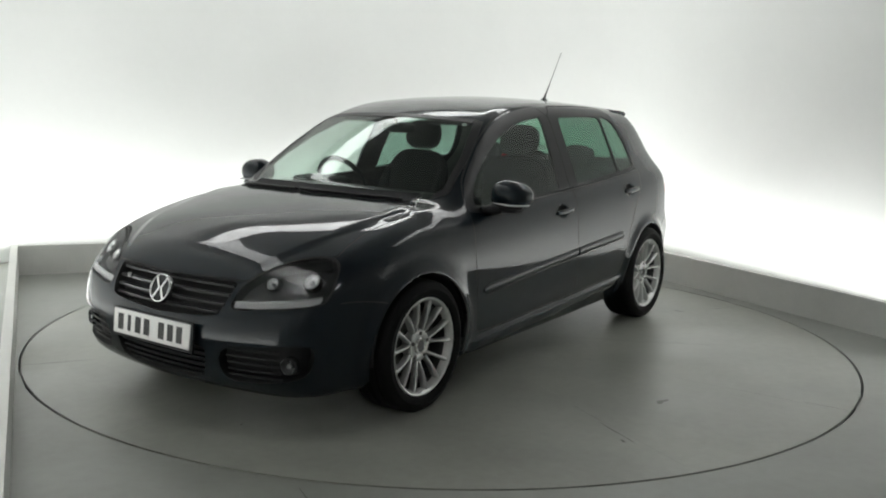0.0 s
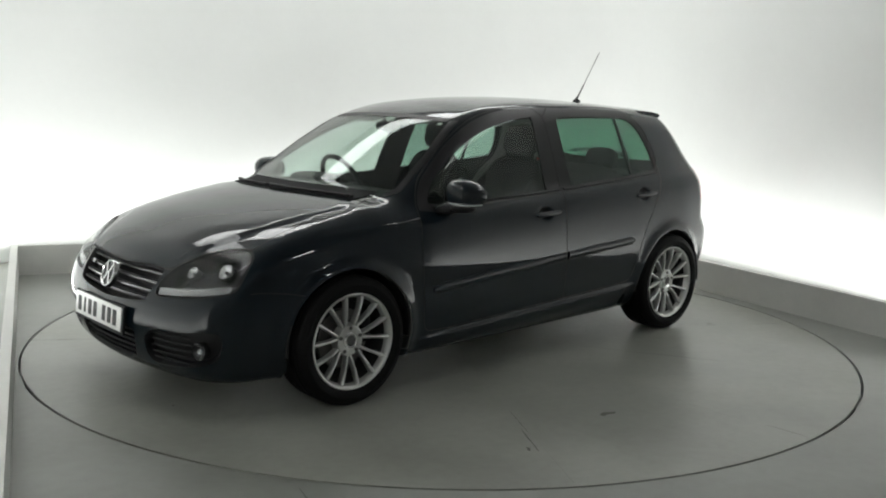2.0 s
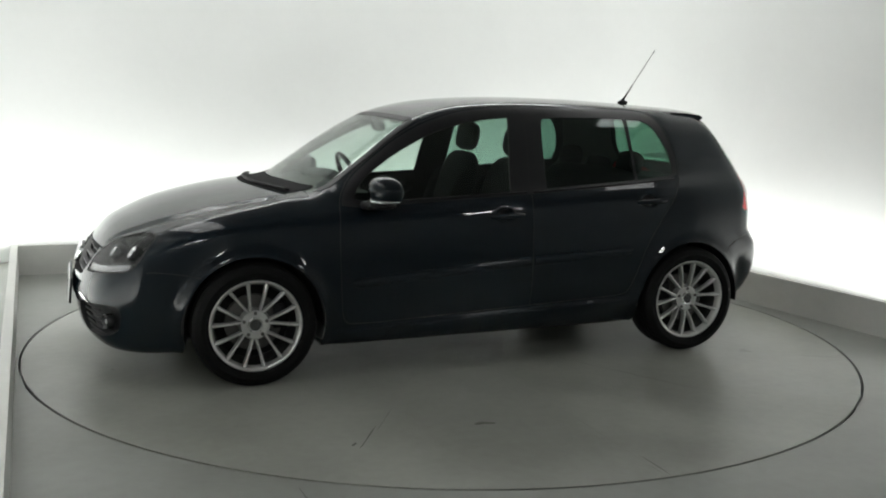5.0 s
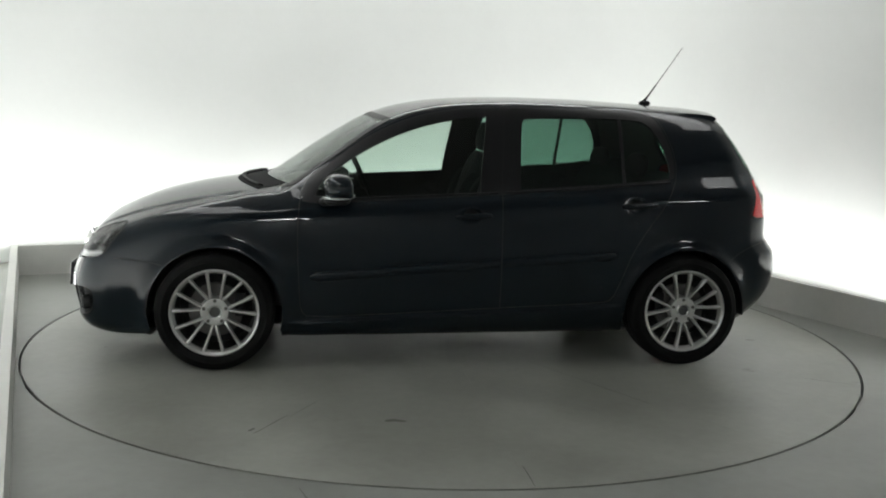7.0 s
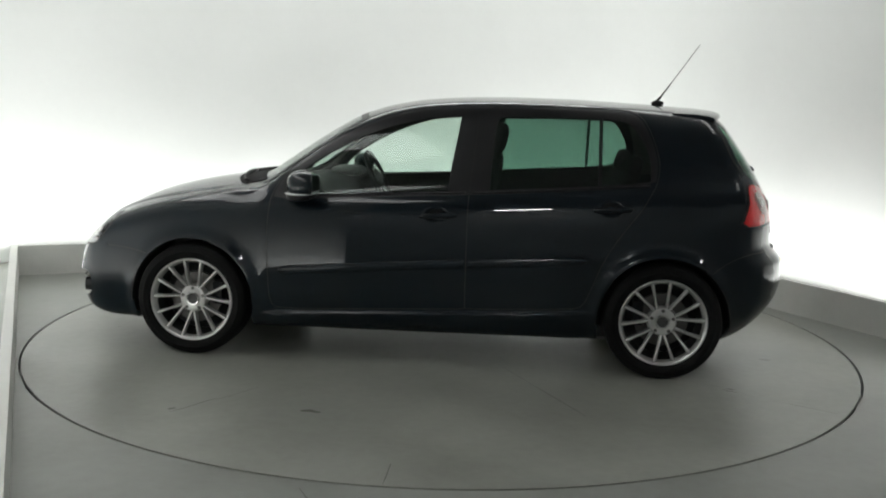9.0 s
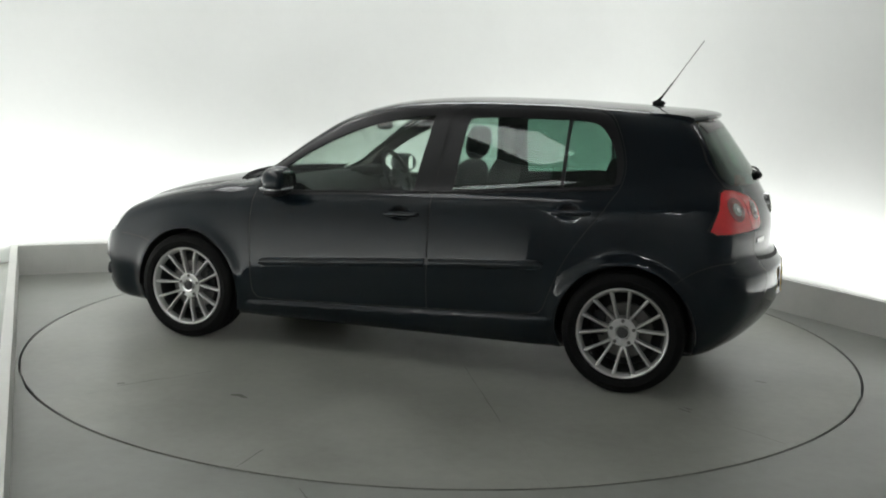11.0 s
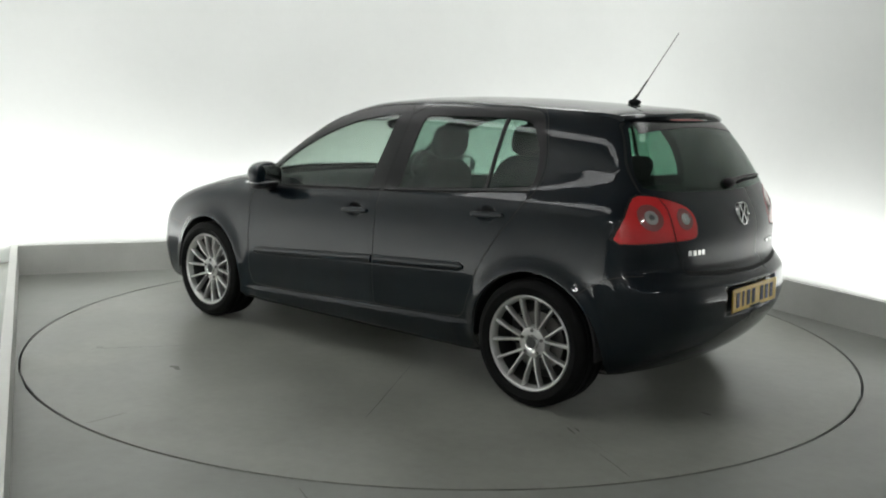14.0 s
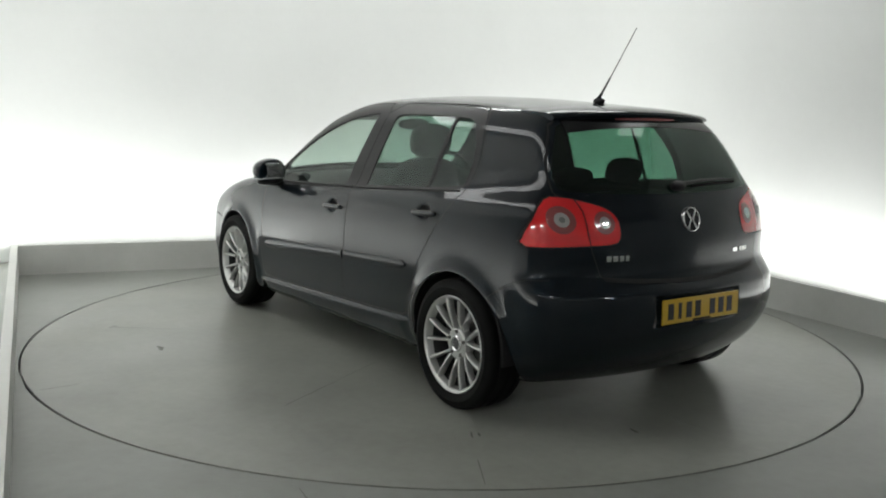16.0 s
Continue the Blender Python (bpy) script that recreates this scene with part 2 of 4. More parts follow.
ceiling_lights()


def turntable():
    """Twelve painted deck plates on a dark drum; the paint has cracked along some of the joints."""
    root = tagged(new("turntable"), "round grey turntable flush with the floor", "turntable")
    bm = bmesh.new()
    r = TABLE_R - 0.008
    bmesh.ops.create_cone(bm, cap_ends=True, segments=128, radius1=r - 0.01, radius2=r - 0.01, depth=0.04, matrix=Matrix.Translation((0, 0, -0.035)))
    part("drum", bm, BLACKGAP, root)
    gap, n = 0.0002, 14
    for k in range(12):
        bm = bmesh.new()
        mid = radians(30 * k + 15)
        pts = [(gap / math.sin(radians(15)) * math.cos(mid), gap / math.sin(radians(15)) * math.sin(mid))]
        pts += [(r * math.cos(mid + a), r * math.sin(mid + a)) for a in np.linspace(radians(-15) + gap / r, radians(15) - gap / r, n)]
        top = [bm.verts.new((x, y, 0.0)) for x, y in pts]
        low = [bm.verts.new((x, y, -0.015)) for x, y in pts]
        bm.faces.new(top)
        bm.faces.new(low[::-1])
        for p in range(len(pts)):
            m = (p + 1) % len(pts)
            bm.faces.new((low[p], low[m], top[m], top[p]))
        bmesh.ops.recalc_face_normals(bm, faces=bm.faces)
        part("deck_plate", bm, DISC, root)
    for deg, r0, r1, w in ((150.3, 2.06, 2.435, 0.006), (271.5, 2.21, 2.42, 0.004), (240.6, 1.55, 1.85, 0.002), (240.0, 1.80, 2.08, 0.006), (300.0, 0.80, 1.25, 0.002), (300.1, 1.22, 1.70, 0.004),
                           (330.0, 1.82, 1.90, 0.008), (329.9, 2.14, 2.40, 0.004), (352.3, 1.92, 1.98, 0.014), (331.0, 1.83, 1.88, 0.010), (239.0, 2.02, 2.06, 0.014), (190.0, 2.0, 2.02, 0.008), (60.0, 1.5, 1.9, 0.003)):
        bm = bmesh.new()
        k = 8
        a, c = [], []
        for t in np.linspace(0, 1, k):
            wd = w / 2 * (0.35 + 0.65 * math.sin(math.pi * t) ** 0.5) * (0.7 + 0.6 * random.random())
            x, o = r0 + (r1 - r0) * t, random.uniform(-0.25, 0.25) * w
            a.append(bm.verts.new((x, o - wd, 0.0004)))
            c.append(bm.verts.new((x, o + wd, 0.0004)))
        for p in range(k - 1):
            bm.faces.new((a[p], a[p + 1], c[p + 1], c[p]))
        part("joint_crack", bm, SCUFF, root, "dark crack in the floor paint").matrix_basis = pose(0, 0, 0, 0, 0, deg - 0.9)
    return root


studio()
table = turntable()
# ---------------------------------------------------------------- the car's outer surface
# x forward, y to the car's left, z up; the skin is the zero level of skin()


TABLES = {}


def pw(x, pts):
    """A smooth curve through (x, value) pairs, in rising x, kept as a fine table."""
    key = tuple(pts)
    if key not in TABLES:
        xs, ys = np.array([p[0] for p in pts], float), np.array([p[1] for p in pts], float)
        h = np.diff(xs)
        d = np.diff(ys) / h
        m = np.empty_like(ys)
        m[0], m[-1] = d[0], d[-1]
        for i in range(1, len(xs) - 1):
            w1, w2 = 2 * h[i] + h[i - 1], h[i] + 2 * h[i - 1]
            m[i] = 0 if d[i - 1] * d[i] <= 0 else (w1 + w2) / (w1 / d[i - 1] + w2 / d[i])
        g = np.linspace(xs[0], xs[-1], 3000)
        k = np.clip(np.searchsorted(xs, g) - 1, 0, len(h) - 1)
        t = (g - xs[k]) / h[k]
        TABLES[key] = (g, ys[k] * (1 + 2 * t) * (1 - t) ** 2 + h[k] * m[k] * t * (1 - t) ** 2 + ys[k + 1] * t * t * (3 - 2 * t) + h[k] * m[k + 1] * t * t * (t - 1))
    g, v = TABLES[key]
    return np.interp(x, g, v)


TOP = [(-2.3, 1.30), (-1.72, 1.395), (-1.47, 1.438), (-1.11, 1.459), (-0.75, 1.472), (-0.45, 1.475), (-0.2, 1.469), (0.09, 1.447), (0.30, 1.408), (0.47, 1.348), (0.643, 1.252),
       (0.815, 1.140), (0.96, 1.040), (1.03, 0.994), (1.10, 0.974), (1.23, 0.957), (1.33, 0.943), (1.50, 0.912), (1.673, 0.869), (1.845, 0.799), (1.95, 0.742), (2.02, 0.675), (2.3, 0.40)]
CROWN = [(-1.7, 0.14), (-0.5, 0.13), (0.2, 0.12), (0.9, 0.08), (1.3, 0.10), (1.9, 0.16)]
CREASE = [(1.0, 0.62), (1.196, 0.629), (1.404, 0.622), (1.566, 0.598), (1.706, 0.558), (1.822, 0.504), (1.885, 0.465), (2.05, 0.36)]
BOW = [(0.0, 0.0), (0.35, 0.20), (0.95, 0.24), (1.15, 0.0)]
FRONT = [(0.10, 1.93), (0.17, 2.04), (0.24, 2.10), (0.33, 2.125), (0.42, 2.135), (0.50, 2.128), (0.60, 2.105), (0.70, 2.06), (0.85, 1.99), (1.5, 1.7)]
REAR = [(0.10, -1.70), (0.20, -1.80), (0.28, -1.90), (0.36, -1.97), (0.45, -2.015), (0.54, -2.03), (0.62, -2.02), (0.67, -1.985), (0.72, -1.955), (0.82, -1.95), (0.93, -1.925), (1.03, -1.875),
        (1.135, -1.81), (1.24, -1.735), (1.36, -1.645), (1.5, -1.53)]
LOWER = [(-0.85, 0.74), (-0.76, 0.800), (-0.70, 0.831), (-0.60, 0.854), (-0.52, 0.865), (-0.45, 0.868), (-0.38, 0.8672), (-0.30, 0.8640), (-0.20, 0.8575), (-0.10, 0.842), (-0.05, 0.824), (-0.015, 0.800), (0.02, 0.776), (0.12, 0.735), (0.45, 0.578), (0.7, 0.45)]
PLAN = [(-2.1, -0.150), (-1.75, -0.062), (-1.4, -0.016), (-0.9, 0.0), (0.9, 0.0), (1.35, -0.012), (1.7, -0.052), (2.2, -0.15)]
UPPER = [(-2.1, -0.06), (-1.6, -0.045), (-1.2, -0.020), (-0.6, 0.0), (0.5, 0.0), (1.0, 0.005), (1.5, -0.01), (2.0, -0.03)]
WHEEL_X, WHEEL_Z, ARCH_R = 1.289, 0.310, 0.350


HANDLES = [(-0.062, 0.838), (-0.985, 0.905)]


def belt(x):
    return 0.936 - 0.0575 * (np.minimum(x, 1.0) - 0.35)


def smax(a, b, k):
    h = np.maximum(k - np.abs(a - b), 0) / k
    return np.maximum(a, b) + h * h * k * 0.25


def ramp(t):
    t = np.clip(t, 0, 1)
    return t * t * (3 - 2 * t)


def side_width(x, z):
    u = z - belt(x)
    up = np.clip((u + 0.1) / 0.2, 0, 1)
    w = pw(u, LOWER) + pw(x, PLAN) + pw(x, UPPER) * up
    for cx in (WHEEL_X, -WHEEL_X):
        r = np.hypot(x - cx, z - WHEEL_Z)
        w = w + 0.020 * np.exp(-((r - 0.350) / 0.043) ** 2) * (z > 0.1)
    # sill ledge and the scoops behind the door handles
    ledge = 0.266 + (0.736 - x) * 0.047
    mid = np.clip((x + 0.93) / 0.12, 0, 1) * np.clip((0.92 - x) / 0.12, 0, 1)
    w = w + 0.018 * mid * (0.5 - 0.5 * np.tanh((z - ledge) / 0.007))
    for hx, hz in HANDLES:
        w = w - 0.026 * np.exp(-((((x - hx) / 0.046) ** 2 + ((z - hz) / 0.030) ** 2) ** 1.6))
    return w


def top_height(x, y):
    # the bonnet's raised middle ends in a crease on either side
    crease = 0.009 * ramp((y - pw(x, CREASE) + 0.022) / 0.044) * ramp((x - 1.08) / 0.15) * ramp((2.0 - x) / 0.12)
    return pw(x + pw(x, BOW) * y * y, TOP) - pw(x, CROWN) * y * y - crease


def skin(P):
    x, y, z = P[..., 0], np.abs(P[..., 1]), P[..., 2]
    side = (y - side_width(x, z)) * 0.95
    top = (z - top_height(x, y)) * np.where(x > 0.2, 0.8, 0.95)
    f = smax(side, top, 0.075 + 0.035 * np.clip((0.6 - x) / 0.5, 0, 1))
    front = x - pw(z, FRONT) + 0.22 * y * y + 0.25 * np.maximum(y - 0.45, 0) ** 2
    f = smax(f, front * 0.95, 0.13)
    rear = -x + pw(z, REAR) + 0.26 * y * y + 0.5 * np.maximum(y - 0.5, 0) ** 2
    # the number plate's recess
    rear = rear + 0.016 * ramp((0.288 - y) / 0.022) * ramp((z - 0.470) / 0.022) * ramp((0.622 - z) / 0.022)
    f = smax(f, rear * 0.85, 0.075)
    floor = 0.169 + 0.02 * np.clip((-x - 1.0), 0, 1) - z
    return smax(f, floor, 0.05)


SPINE = 1.50


def spine_z(x):
    return 0.485 - 0.045 * x


def shoot(eye, way, lo, hi, steps=60):
    """Where rays first leave the empty space and enter the skin, from distance lo to hi."""
    eye, way = np.asarray(eye, float), np.asarray(way, float)
    t0 = np.full(eye.shape[:-1], float(lo))
    found = np.zeros(t0.shape, bool)
    a, b = t0.copy(), t0.copy()
    prev = skin(eye + way * t0[..., None])
    for k in range(1, steps + 1):
        t = lo + (hi - lo) * k / steps
        v = skin(eye + way * t)
        new_hit = (~found) & (np.sign(v) != np.sign(prev))
        a = np.where(new_hit, lo + (hi - lo) * (k - 1) / steps, a)
        b = np.where(new_hit, t, b)
        found |= new_hit
        prev = v
    s = np.sign(skin(eye + way * a[..., None]))
    for _ in range(22):
        m = (a + b) / 2
        same = np.sign(skin(eye + way * m[..., None])) == s
        a, b = np.where(same, m, a), np.where(same, b, m)
    return eye + way * ((a + b) / 2)[..., None], found


def chart_to_skin(u, v):
    """u: along the car (metres, and past the spine's ends a quarter turn); v: the angle round it, 90 at the top, -90 below."""
    u, v = np.asarray(u, float), np.radians(np.asarray(v, float))
    sx = np.clip(u, -SPINE, SPINE)
    ph = np.clip((np.abs(u) - SPINE) / 0.6, 0, 1) * np.pi / 2 * np.sign(u)
    way = np.stack([np.sin(ph), np.cos(ph) * np.cos(v), np.cos(ph) * np.sin(v)], -1)
    eye = np.stack([sx, 0 * sx, spine_z(sx)], -1)
    return shoot(eye, way, 0.02, 1.5, 40)[0]


def skin_to_chart(P):
    P = np.asarray(P, float)
    sx = np.clip(P[..., 0], -SPINE, SPINE)
    d = P - np.stack([sx, 0 * sx, spine_z(sx)], -1)
    ph = np.arctan2(np.abs(d[..., 0]), np.hypot(d[..., 1], d[..., 2]))
    u = np.where(np.abs(P[..., 0]) <= SPINE, P[..., 0], np.sign(P[..., 0]) * (SPINE + 0.6 * ph / (np.pi / 2)))
    return u, np.degrees(np.arctan2(d[..., 2], np.maximum(d[..., 1], 0)))


def skin_normal(P):
    e, n = 0.0015, []
    for i in range(3):
        d = np.zeros(3)
        d[i] = e
        n.append(skin(P + d) - skin(P - d))
    n = np.stack(n, -1)
    return n / np.maximum(np.linalg.norm(n, axis=-1, keepdims=True), 1e-9)

# ---------------------------------------------------------------- panels cut from the skin
from mathutils.geometry import delaunay_2d_cdt

VS = 0.0125          # one degree round the car, in the chart's units
SEAM = 0.0029        # half a shut line


def chaikin(q, n=2, closed=True):
    q = np.asarray(q, float)
    for _ in range(n):
        if closed:
            r = np.roll(q, -1, 0)
            q = np.stack([0.75 * q + 0.25 * r, 0.25 * q + 0.75 * r], 1).reshape(-1, 2)
        else:
            a, b = q[:-1], q[1:]
            q = np.concatenate([q[:1], np.stack([0.75 * a + 0.25 * b, 0.25 * a + 0.75 * b], 1).reshape(-1, 2), q[-1:]])
    return q


def resample(q, step, closed=True):
    q = np.asarray(q, float)
    if closed:
        q = np.concatenate([q, q[:1]])
    out = []
    for a, b in zip(q[:-1], q[1:]):
        n = max(1, int(np.ceil(np.hypot(*(b - a)) / step)))
        out += [a + (b - a) * k / n for k in range(n)]
    if not closed:
        out.append(q[-1])
    return np.array(out)


def sidestep(q, d, closed=True):
    """The outline moved to its left by d."""
    if closed:
        t = np.roll(q, -1, 0) - np.roll(q, 1, 0)
    else:
        t = np.gradient(q, axis=0)
    t = t / np.maximum(np.linalg.norm(t, axis=1, keepdims=True), 1e-9)
    return q + d * np.stack([-t[:, 1], t[:, 0]], 1)


def lift(kind, q):
    """Points of a side (x, z), front or rear (y, z) or top (x, y) drawing, set on the skin."""
    q = np.asarray(q, float)
    o = np.zeros(len(q))
    if kind == "side":
        eye, way = np.stack([q[:, 0], o + 1.2, q[:, 1]], -1), (0, -1, 0)
    elif kind == "front":
        eye, way = np.stack([o + 2.6, q[:, 0], q[:, 1]], -1), (-1, 0, 0)
    elif kind == "rear":
        eye, way = np.stack([o - 2.6, q[:, 0], q[:, 1]], -1), (1, 0, 0)
    else:
        eye, way = np.stack([q[:, 0], q[:, 1], o + 2.0], -1), (0, 0, -1)
    P, found = shoot(eye, np.broadcast_to(np.array(way, float), eye.shape), 0.02, 1.9, 80)
    return P


def chart(kind, q):
    u, v = skin_to_chart(lift(kind, q))
    return np.stack([u, v * VS], -1)


def inside(p, poly):
    x, y = p[:, 0], p[:, 1]
    a, b = poly, np.roll(poly, -1, 0)
    res = np.zeros(len(p), bool)
    for (x0, y0), (x1, y1) in zip(a, b):
        if y0 != y1:
            c = ((y0 > y) != (y1 > y)) & (x < (x1 - x0) * (y - y0) / (y1 - y0) + x0)
            res ^= c
    return res


def shell(name, P, N, tris, parent, mat, top=0.0, low=-0.012, under=None, label="", flat=False):
    """A sheet with thickness: outer face at top, inner face at low (both along the normals) and a rim between."""
    used = np.unique(np.array(tris).ravel())
    back = {int(g): i for i, g in enumerate(used)}
    T = [tuple(back[int(g)] for g in t) for t in tris]
    p, n = P[used], N[used]
    k = len(used)
    edges = {}
    for t in T:
        for a, b in ((t[0], t[1]), (t[1], t[2]), (t[2], t[0])):
            if (b, a) in edges:
                del edges[(b, a)]
            else:
                edges[(a, b)] = 1
    verts, norms = [p + n * top, p + n * low], [n, -n]
    faces = T + [(a + k, c + k, b + k) for a, b, c in T]
    mats = [0] * len(T) + [1] * len(T)
    rim = sorted({v for e in edges for v in e})
    at = {v: 2 * k + i for i, v in enumerate(rim)}
    m = len(rim)
    verts += [p[rim] + n[rim] * top, p[rim] + n[rim] * low]
    norms += [np.zeros((m, 3))] * 2
    for a, b in edges:
        faces.append((at[b], at[a], at[a] + m, at[b] + m))
        mats.append(0 if under is None else 1)
    V, NN = np.concatenate(verts), np.concatenate(norms)
    me = bpy.data.meshes.new(name)
    me.from_pydata(V.tolist(), [], faces)
    me.materials.append(mat)
    me.materials.append(under or mat)
    me.polygons.foreach_set("material_index", mats)
    if not flat:
        me.shade_smooth()
        me.normals_split_custom_set_from_vertices(NN.tolist())
    ob = new(name, me)
    ob.parent = parent
    if label:
        tagged(ob, label)
    return ob


def fill(q, step):
    """Triangles over a drawn outline, with points inside it every step."""
    lo, hi = q.min(0), q.max(0)
    gx, gy = np.meshgrid(np.arange(lo[0] + step / 2, hi[0], step), np.arange(lo[1] + step / 2, hi[1], step))
    g = np.stack([gx.ravel(), gy.ravel()], -1)
    g = g[inside(g, q)] if len(g) else g
    pts = [Vector(p) for p in q] + [Vector(p) for p in g]
    n = len(q)
    v, _, f, _, _, _ = delaunay_2d_cdt(pts, [(i, (i + 1) % n) for i in range(n)], [], 0, 1e-6, False)
    v = np.array([tuple(p) for p in v])
    f = np.array([t for t in f])
    return v, f[inside(v[f].mean(1), q)]


def decal(name, kind, q, parent, mat, top=0.004, low=-0.003, step=0.03, label="", mirror=False, under=None):
    """A thin plate of the drawn outline lying on the skin."""
    q = resample(q, step)
    v, f = fill(q, step)
    P = lift(kind, v)
    N = skin_normal(P)
    if mirror:
        P, N = P * [1, -1, 1], N * [1, -1, 1]
    a, b, c = P[f[:, 0]], P[f[:, 1]], P[f[:, 2]]
    flip = (np.cross(b - a, c - a) * N[f[:, 0]]).sum(1) < 0
    f[flip] = f[flip][:, ::-1]
    return shell(name, P, N, f, parent, mat, top, low, under, label)


def disc_line(cx, cy, rx, ry, n=28):
    return np.array([(cx + rx * math.cos(2 * math.pi * i / n), cy + ry * math.sin(2 * math.pi * i / n)) for i in range(n)])


# outlines: side drawings are (x, z), front and rear ones (y, z), top ones (x, y)
BX = -0.232          # the joint between the doors
DLO = [(0.842, 0.882), (0.834, 0.944), (0.786, 1.019), (0.729, 1.070), (0.634, 1.142), (0.515, 1.225), (0.394, 1.290), (0.271, 1.341), (0.117, 1.384), (-0.04, 1.406), (-0.20, 1.417),
       (-0.67, 1.420), (-1.05, 1.415), (-1.135, 1.385), (-1.185, 1.300), (-1.222, 1.197), (-1.234, 1.118), (-1.218, 1.030), (-0.95, 0.998), (-0.30, 0.950), (0.45, 0.905)]
PANE_F = [(0.770, 0.918), (0.762, 0.960), (0.718, 1.022), (0.634, 1.088), (0.515, 1.163), (0.394, 1.226), (0.271, 1.278), (0.117, 1.324), (-0.04, 1.352), (-0.168, 1.363), (-0.168, 1.363), (-0.150, 1.228), (-0.127, 1.077),
          (-0.117, 0.960), (-0.117, 0.960), (0.40, 0.926)]
PANE_R = [(-0.340, 0.976), (-0.340, 0.976), (-0.350, 1.173), (-0.363, 1.322), (-0.380, 1.358), (-0.43, 1.364), (-0.668, 1.368), (-0.918, 1.366), (-0.918, 1.366), (-0.918, 1.018), (-0.918, 1.018), (-0.65, 1.000)]
PANE_Q = [(-0.936, 1.019), (-0.936, 1.019), (-0.936, 1.366), (-0.936, 1.366), (-1.04, 1.361), (-1.095, 1.338), (-1.150, 1.265), (-1.185, 1.185), (-1.198, 1.106), (-1.193, 1.052), (-1.183, 1.046)]
DOOR_F = [(0.852, 0.895), (0.838, 0.950), (0.790, 1.026), (0.732, 1.078), (0.637, 1.150), (0.517, 1.233), (0.396, 1.299), (0.273, 1.350), (0.117, 1.393), (-0.04, 1.414), (-0.27, 1.4235),
          (BX - 0.022, 1.20), (BX, 0.960), (BX, 0.60), (BX, 0.36), (BX, 0.333), (BX + 0.02, 0.331), (0.30, 0.306), (0.80, 0.283), (0.845, 0.32), (0.853, 0.447), (0.863, 0.695), (0.856, 0.85)]
DOOR_R = [(-0.27, 1.4235), (-0.67, 1.428), (-1.06, 1.423), (-1.145, 1.390), (-1.194, 1.302), (-1.231, 1.197), (-1.243, 1.115), (-1.226, 1.03), (-1.195, 0.985), (-1.150, 0.905), (-1.06, 0.790), (-0.965, 0.640),
          (-0.905, 0.480), (-0.865, 0.375), (-0.80, 0.358), (BX - 0.02, 0.333), (BX, 0.333), (BX, 0.36), (BX, 0.60), (BX, 0.960), (BX - 0.022, 1.20)]
HEAD = [(0.408, 0.556), (0.405, 0.590), (0.412, 0.620), (0.430, 0.652), (0.470, 0.692), (0.520, 0.728), (0.580, 0.753), (0.640, 0.765), (0.692, 0.765), (0.734, 0.754), (0.760, 0.730), (0.775, 0.686),
        (0.780, 0.630), (0.772, 0.594), (0.740, 0.583), (0.666, 0.572), (0.519, 0.556), (0.440, 0.548)]
GRILLE = [(0.0, 0.648), (0.10, 0.649), (0.245, 0.655), (0.392, 0.662), (0.385, 0.605), (0.367, 0.545), (0.345, 0.515), (0.207, 0.505), (0.0, 0.495)]
INTAKE = [(0.0, 0.392), (0.305, 0.400), (0.300, 0.300), (0.262, 0.222), (0.0, 0.215)]
FOG = [(0.375, 0.398), (0.600, 0.416), (0.745, 0.430), (0.762, 0.400), (0.756, 0.345), (0.740, 0.300), (0.700, 0.268), (0.547, 0.248), (0.375, 0.240)]
SCREEN = [(1.215, 0.0), (1.205, 0.15), (1.165, 0.352), (1.060, 0.530), (0.925, 0.655), (0.875, 0.690), (0.650, 0.650), (0.420, 0.572), (0.350, 0.545), (0.392, 0.40), (0.425, 0.20), (0.432, 0.0)]
BONNET = [(1.225, 0.0), (1.215, 0.16), (1.175, 0.36), (1.070, 0.54), (1.015, 0.600), (1.104, 0.652), (1.22, 0.690), (1.372, 0.688), (1.524, 0.682), (1.641, 0.698), (1.745, 0.715), (1.80, 0.640),
          (1.840, 0.585), (1.895, 0.525), (1.945, 0.475), (1.980, 0.440), (1.990, 0.400), (2.008, 0.250), (2.022, 0.10), (2.024, 0.0)]
LAMP = [(0.694, 1.047), (0.653, 1.047), (0.598, 1.040), (0.482, 1.010), (0.436, 0.986), (0.412, 0.950), (0.408, 0.903), (0.420, 0.855), (0.465, 0.842), (0.561, 0.840), (0.745, 0.833), (0.812, 0.832), (0.790, 0.911), (0.744, 0.995)]
GLASS_R = [(0.0, 1.405), (0.30, 1.396), (0.508, 1.374), (0.600, 1.229), (0.655, 1.085), (0.605, 1.066), (0.352, 1.055), (0.0, 1.052)]
GATE = [(0.0, 1.425), (0.30, 1.415), (0.524, 1.387), (0.618, 1.229), (0.668, 1.070), (0.655, 1.048), (0.572, 1.036), (0.565, 0.842), (0.535, 0.76), (0.510, 0.690), (0.281, 0.672), (0.0, 0.668)]
BUMP_F = [(1.55, 0.560), (1.64, 0.577), (1.76, 0.590), (1.80, 0.588)]
BUMP_R = [(-1.53, 0.585), (-1.62, 0.650), (-1.72, 0.690), (-1.80, 0.695)]
PLATE_F, PLATE_R = 0.418, 0.546


